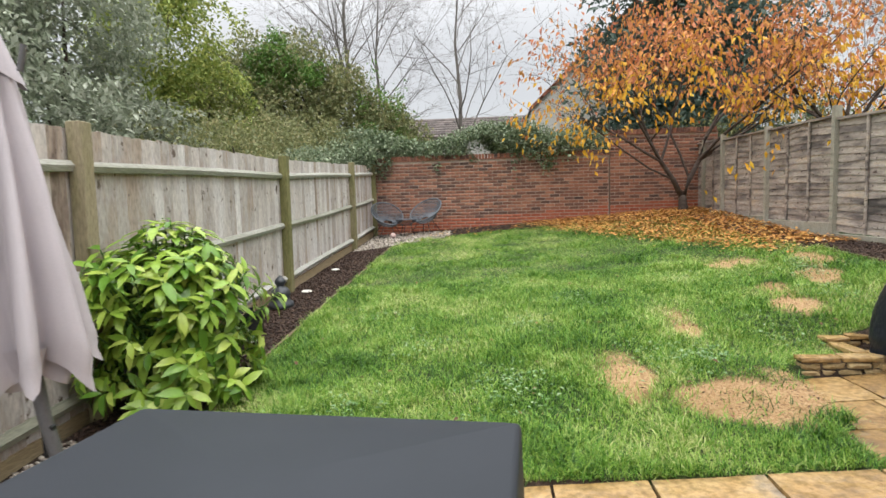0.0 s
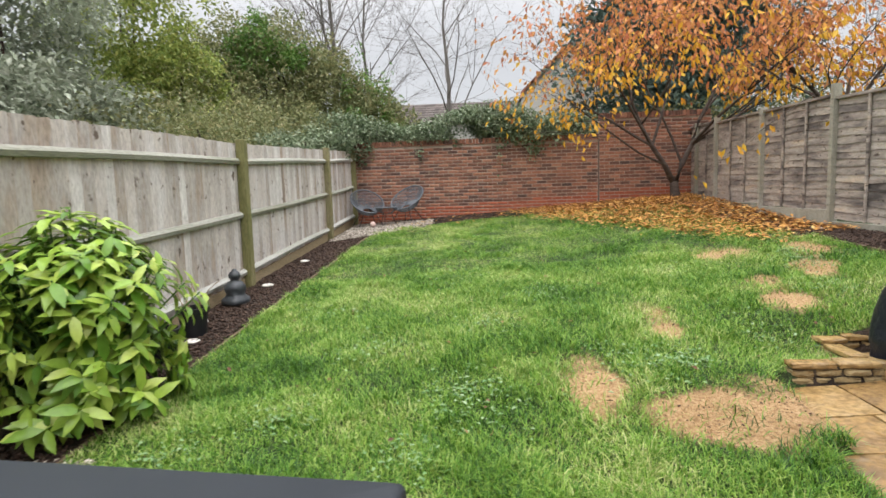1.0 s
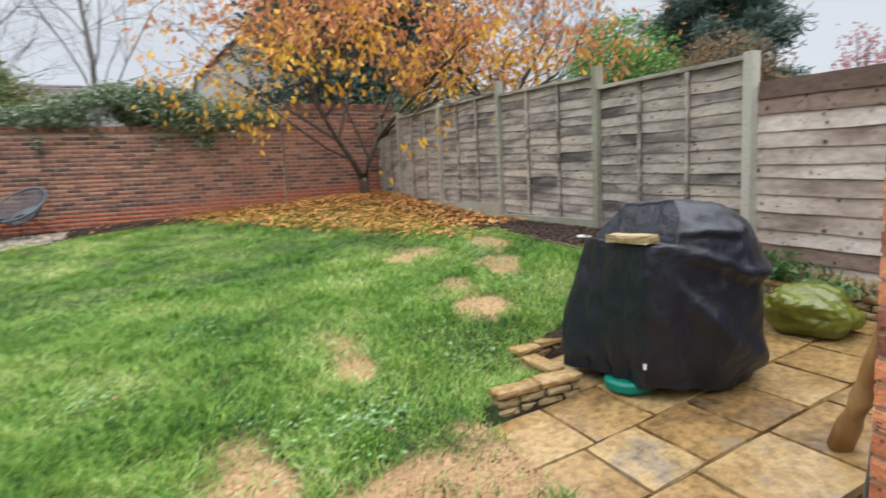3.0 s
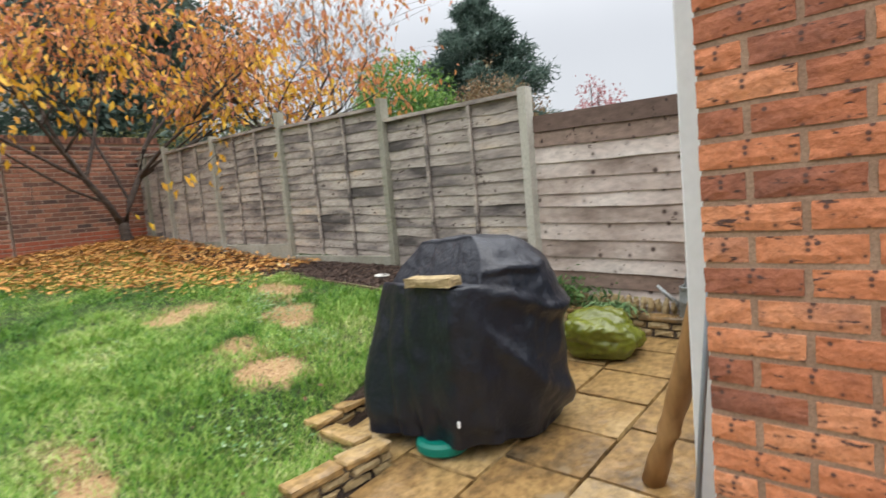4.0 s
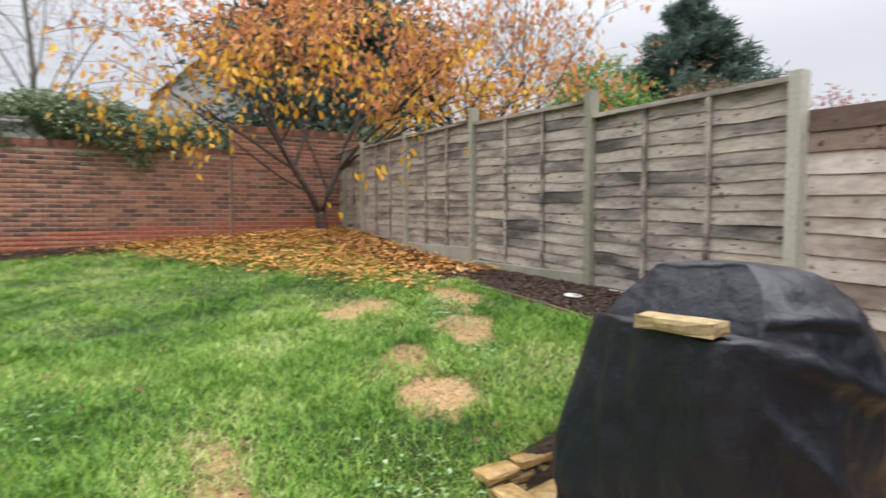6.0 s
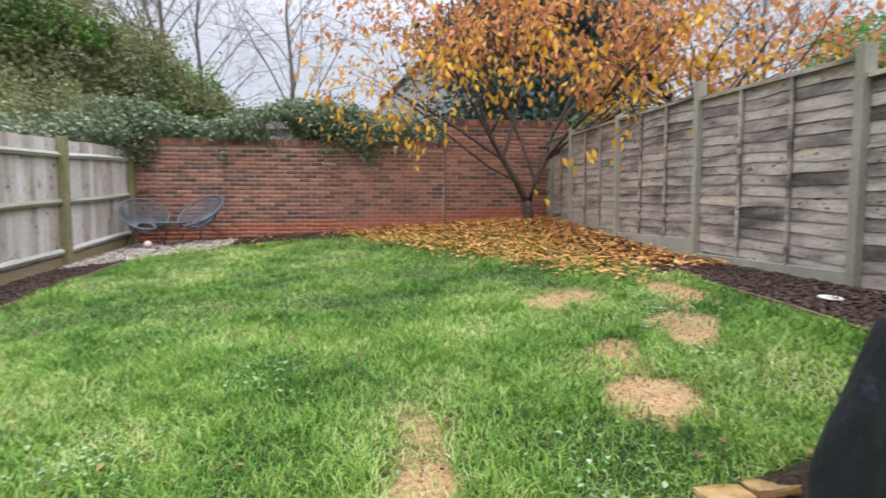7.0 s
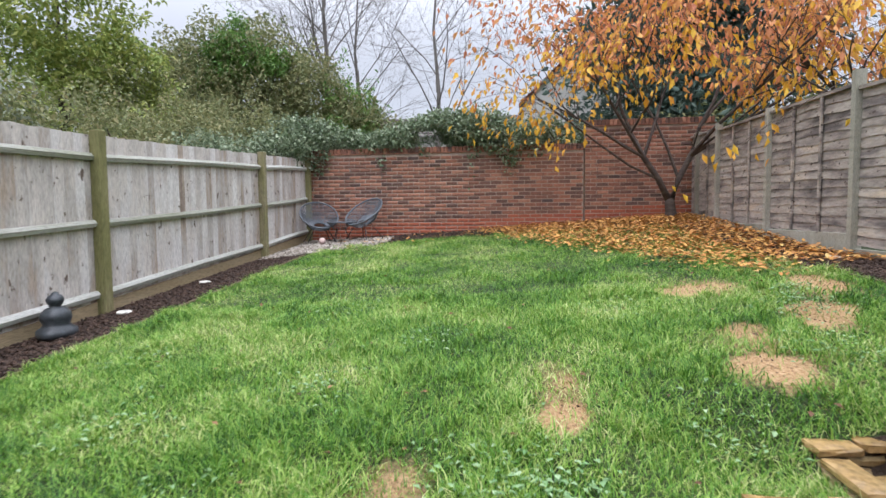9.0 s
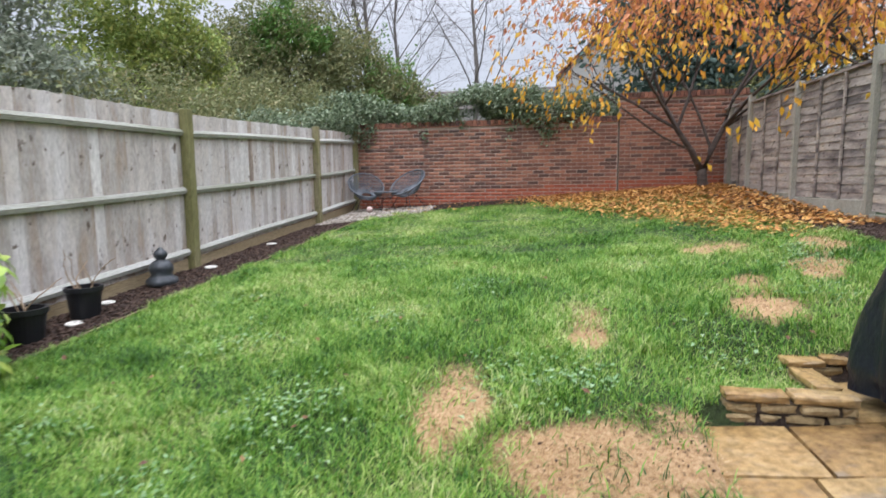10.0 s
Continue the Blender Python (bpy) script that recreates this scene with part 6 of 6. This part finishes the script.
for g in (0.75, 0.5, 0.25):
    nxt = [bm.verts.new((cx + (v.co.x - cx) * g / (g + 0.25), cy + (v.co.y - cy) * g / (g + 0.25), 1.022 + 0.03 * (1 - g) + 0.012 * noise.noise(Vector((v.co.x * 8 * g, v.co.y * 8 * g, 5))))) for v in prev]
    for k in range(sides):
        bm.faces.new((prev[k], prev[(k + 1) % sides], nxt[(k + 1) % sides], nxt[k]))
    prev = nxt
bm.faces.new(prev)
# the shelf stands higher and the hood above it is flatter
for v in bm.verts:
    z = v.co.z
    by_shelf = z * 1.062 if z < 0.745 else 0.791 + (z - 0.745) * 0.80
    domed = z if z < 0.5 else 0.5 + (z - 0.5) - 0.055 * ((z - 0.5) / 0.55) ** 1.5
    w = float(smooth_step(-0.28, 0.0, v.co.x))
    v.co.z = by_shelf * (1 - w) + domed * w
bbq_cover = part("cover", bm, M_COVER, bbq, "shiny black creased fabric cover", smooth=True)
for k, (x, y) in enumerate(((-0.2, -0.15), (0.25, -0.25), (-0.05, 0.3), (0.3, 0.2))):
    bm = bmesh.new()
    tube(bm, [(x, y, 0), (x, y, 0.4)], 0.025, 10)
    part("leg", bm, M_POLE, bbq)
part("care_label", box(-0.493, -0.486, -0.205, -0.188, 0.155, 0.185, 0.001), M_WHITE, bbq_cover, "small white sewn label")
bm = bmesh.new()
lathe(bm, [(0.001, 0.0), (0.12, 0.0), (0.135, 0.015), (0.135, 0.05), (0.12, 0.065), (0.001, 0.07)], 28)
tray = part("drip_tray", bm, M_GREEN, smooth=False)
tray.location = (3.30, 3.70, patio_z(3.31) + 0.002)
tagged(tray, "round green plastic tray under the covered barbecue", "tray")
rr = random.Random(3)
weight = part("stone_block", rough_box(0.285, 0.10, 0.05, 0.006, 0.003, rr, 2), M_COTSWOLD)
weight.matrix_basis = pose(3.222, 3.602, 0.916, 0, 2, 93)
tagged(weight, "flat honey-coloured stone weighing down the barbecue cover", "stone")

# ---- raised bed by the fence ----
stone_wall("raised_bed_wall", 5.02, 4.20, 5.01, 2.62, 0.42, 0.385, 0.10, 3, "low layered stone wall of a narrow raised bed along the fence", 15, 4)
part_bm = box(5.06, 5.15, 2.62, 4.25, 0.0, 0.36)
tagged(part("bed_soil", part_bm, M_SOIL), "dark soil of the narrow raised bed", "soil", kind="structure")
rr = random.Random(17)
for k in range(15):
    y = 3.19 + k * 0.052
    ob = part("edge_rock", rough_box(0.05, 0.042, 0.10 + rr.uniform(-0.015, 0.02), 0.010, 0.007, rr, 2), M_COTSWOLD)
    ob.matrix_basis = pose(5.06, y, 0.445 + rr.uniform(-0.005, 0.005) + 0.02 * (y - 3.24), rr.uniform(-8, 8), rr.uniform(-6, 6), rr.uniform(-12, 12))
    tagged(ob, "upright honey-coloured stone in a row along the raised bed", "stone", "upright stones on the raised bed")
fern = thing("leafy_plant", (5.05, 3.95, 0.40), "bright green leafy plant spilling over the raised bed", "plant")
q = nprng.normal(0, 1, (420, 3)) * (0.05, 0.13, 0.07) + (0, 0, 0.08)
q[:, 0] = np.clip(q[:, 0], -0.14, 0.08)
l = nprng.uniform(0.03, 0.075, len(q))
quads("leaf_mass", leaf_verts(q, rand_dirs(len(q)) + (-0.3, 0, 0.1), rand_dirs(len(q)) * 0.5 + (0, 0, 1.0), l, l * 0.4), 4, PLAIN, M_DARKGREEN, fern)["kind"] = "stuff"
strap = thing("strappy_plant", (5.04, 3.62, 0.40), "grassy green plant drooping over the raised bed stones", "plant")
n = 170
p0 = nprng.normal(0, 1, (n, 3)) * (0.02, 0.07, 0.0) + (0, 0, 0.02)
ax = np.stack([nprng.normal(-0.7, 0.3, n), nprng.normal(0, 0.5, n), nprng.uniform(0.1, 0.8, n)], 1)
quads("leaf_mass", leaf_verts(p0, ax, np.tile([0.0, 0, 1.0], (n, 1)), nprng.uniform(0.10, 0.2, n), np.full(n, 0.012), True, 0.05, 0.6), 8, FINE, M_CLOVER, strap)

# watering can
can = thing("watering_can", (5.06, 3.07, 0.388), "galvanised steel watering can on the raised bed wall", "watering can")
bm = bmesh.new()
lathe(bm, [(0.001, 0), (0.082, 0), (0.085, 0.01), (0.083, 0.10), (0.086, 0.105), (0.083, 0.11), (0.078, 0.195), (0.081, 0.20), (0.074, 0.205), (0.072, 0.195), (0.074, 0.02), (0.001, 0.02)], 28)
can_body = part("body", bm, M_GALV, can, smooth=True)
bm = bmesh.new()
tube(bm, [(0, 0.07, 0.05), (-0.01, 0.15, 0.13), (-0.02, 0.22, 0.20)], [0.02, 0.014, 0.011], 10)
part("spout", bm, M_GALV, can_body, smooth=True)
bm = bmesh.new()
tube(bm, [(0, -0.05, 0.19)] + [(0, -0.005 + 0.05 * math.cos(a) - 0.0, 0.2 + 0.11 * math.sin(a)) for a in np.linspace(3.1, 0.1, 9)] + [(0, 0.06, 0.19)], 0.008, 8)
part("handle", bm, M_GALV, can_body, smooth=True)
pot = thing("terracotta_pot", (5.03, 2.82, 0.388), "orange terracotta flower pot on the raised bed wall", "plant pot")
bm = bmesh.new()
lathe(bm, [(0.001, 0), (0.055, 0), (0.068, 0.11), (0.080, 0.11), (0.082, 0.15), (0.072, 0.15), (0.068, 0.10), (0.001, 0.10)], 28)
part("pot", bm, M_TERRA, pot)

# full sack
sack = thing("garden_sack", (4.62, 3.52, patio_z(4.62)), "crumpled shiny olive-green plastic sack lying on the patio", "sack")
bm = bmesh.new()
bmesh.ops.create_icosphere(bm, subdivisions=5, radius=1.0)
for v in bm.verts:
    d = v.co.normalized()
    r = 1 + 0.22 * noise.noise(d * 1.7 + Vector((3, 1, 0))) + 0.16 * abs(noise.noise(d * 3.6 + Vector((1, 5, 2)))) + 0.07 * abs(noise.noise(d * 8))
    v.co = Vector((d.x * 0.20 * r, d.y * 0.25 * r, max(0.0, 0.12 + d.z * 0.165 * r)))
part("bag", bm, M_SACK, sack, smooth=True)

# leaning log, pole with hose fitting, downpipe, gutter
log = thing("timber_post", (3.50, 2.735, patio_z(3.50)), "round peeled timber post leaning against the house corner", "timber post")
bm = bmesh.new()
base, topp = Vector((0, 0, 0)), Vector((-0.065, -0.29, 0.95))
pts = [base.lerp(topp, f) + Vector((0.006 * math.sin(5 * f), 0.004 * math.cos(7 * f), 0)) for f in np.linspace(0, 1, 9)]
tube(bm, pts, [0.046, 0.046, 0.045, 0.045, 0.044, 0.044, 0.043, 0.043, 0.041], 16)
part("log", bm, M_LOG, log, smooth=True)
M_GREYPOLE = material("grey_pole", [(0.2, (0.20, 0.22, 0.25)), (0.8, (0.28, 0.30, 0.33))], 3, None, 60, 0.1, 0.4, 0)
M_TEAL = material("teal_band", [(0.2, (0.02, 0.42, 0.46)), (0.8, (0.03, 0.5, 0.54))], 3, None, 60, 0.1, 0.5, 0)
pole = thing("garden_hose_lance", (3.098, 2.455, patio_z(3.098)), "grey lance with a black fitting leaning by the downpipe", "hose lance")
a, b = Vector((0, 0, 0)), Vector((-0.078, -0.121, 1.085))
bm = bmesh.new()
tube(bm, [a, a.lerp(b, 0.5) + Vector((0.002, 0.004, 0)), b], 0.009, 10)
lance_tube = part("tube", bm, M_GREYPOLE, pole, smooth=True)
bm = bmesh.new()
tube(bm, [b, b + (b - a).normalized() * 0.012, b + (b - a).normalized() * 0.06, b + (b - a).normalized() * 0.064, b + Vector((-0.01, -0.012, 0.11))], [0.010, 0.0145, 0.0145, 0.010, 0.010], 10)
part("connector", bm, M_BLACKP, pole, "black plastic connector", smooth=True)
bm = bmesh.new()
tube(bm, [a.lerp(b, 0.91), a.lerp(b, 0.925)], 0.0095, 10)
part("band", bm, M_TEAL, lance_tube, "teal printed band")

pipe = thing("downpipe", (3.11, 2.364, patio_z(3.11)), "white square plastic downpipe on the house wall", "downpipe", kind="structure")
part("pipe", box(0.0, 0.062, 0.0, 0.076, 0.0, 2.75, 0.006), M_WHITE, pipe)
part("bracket", box(-0.004, 0.060, -0.024, -0.003, 1.9, 1.93, 0.003), M_BLACKP, pipe)
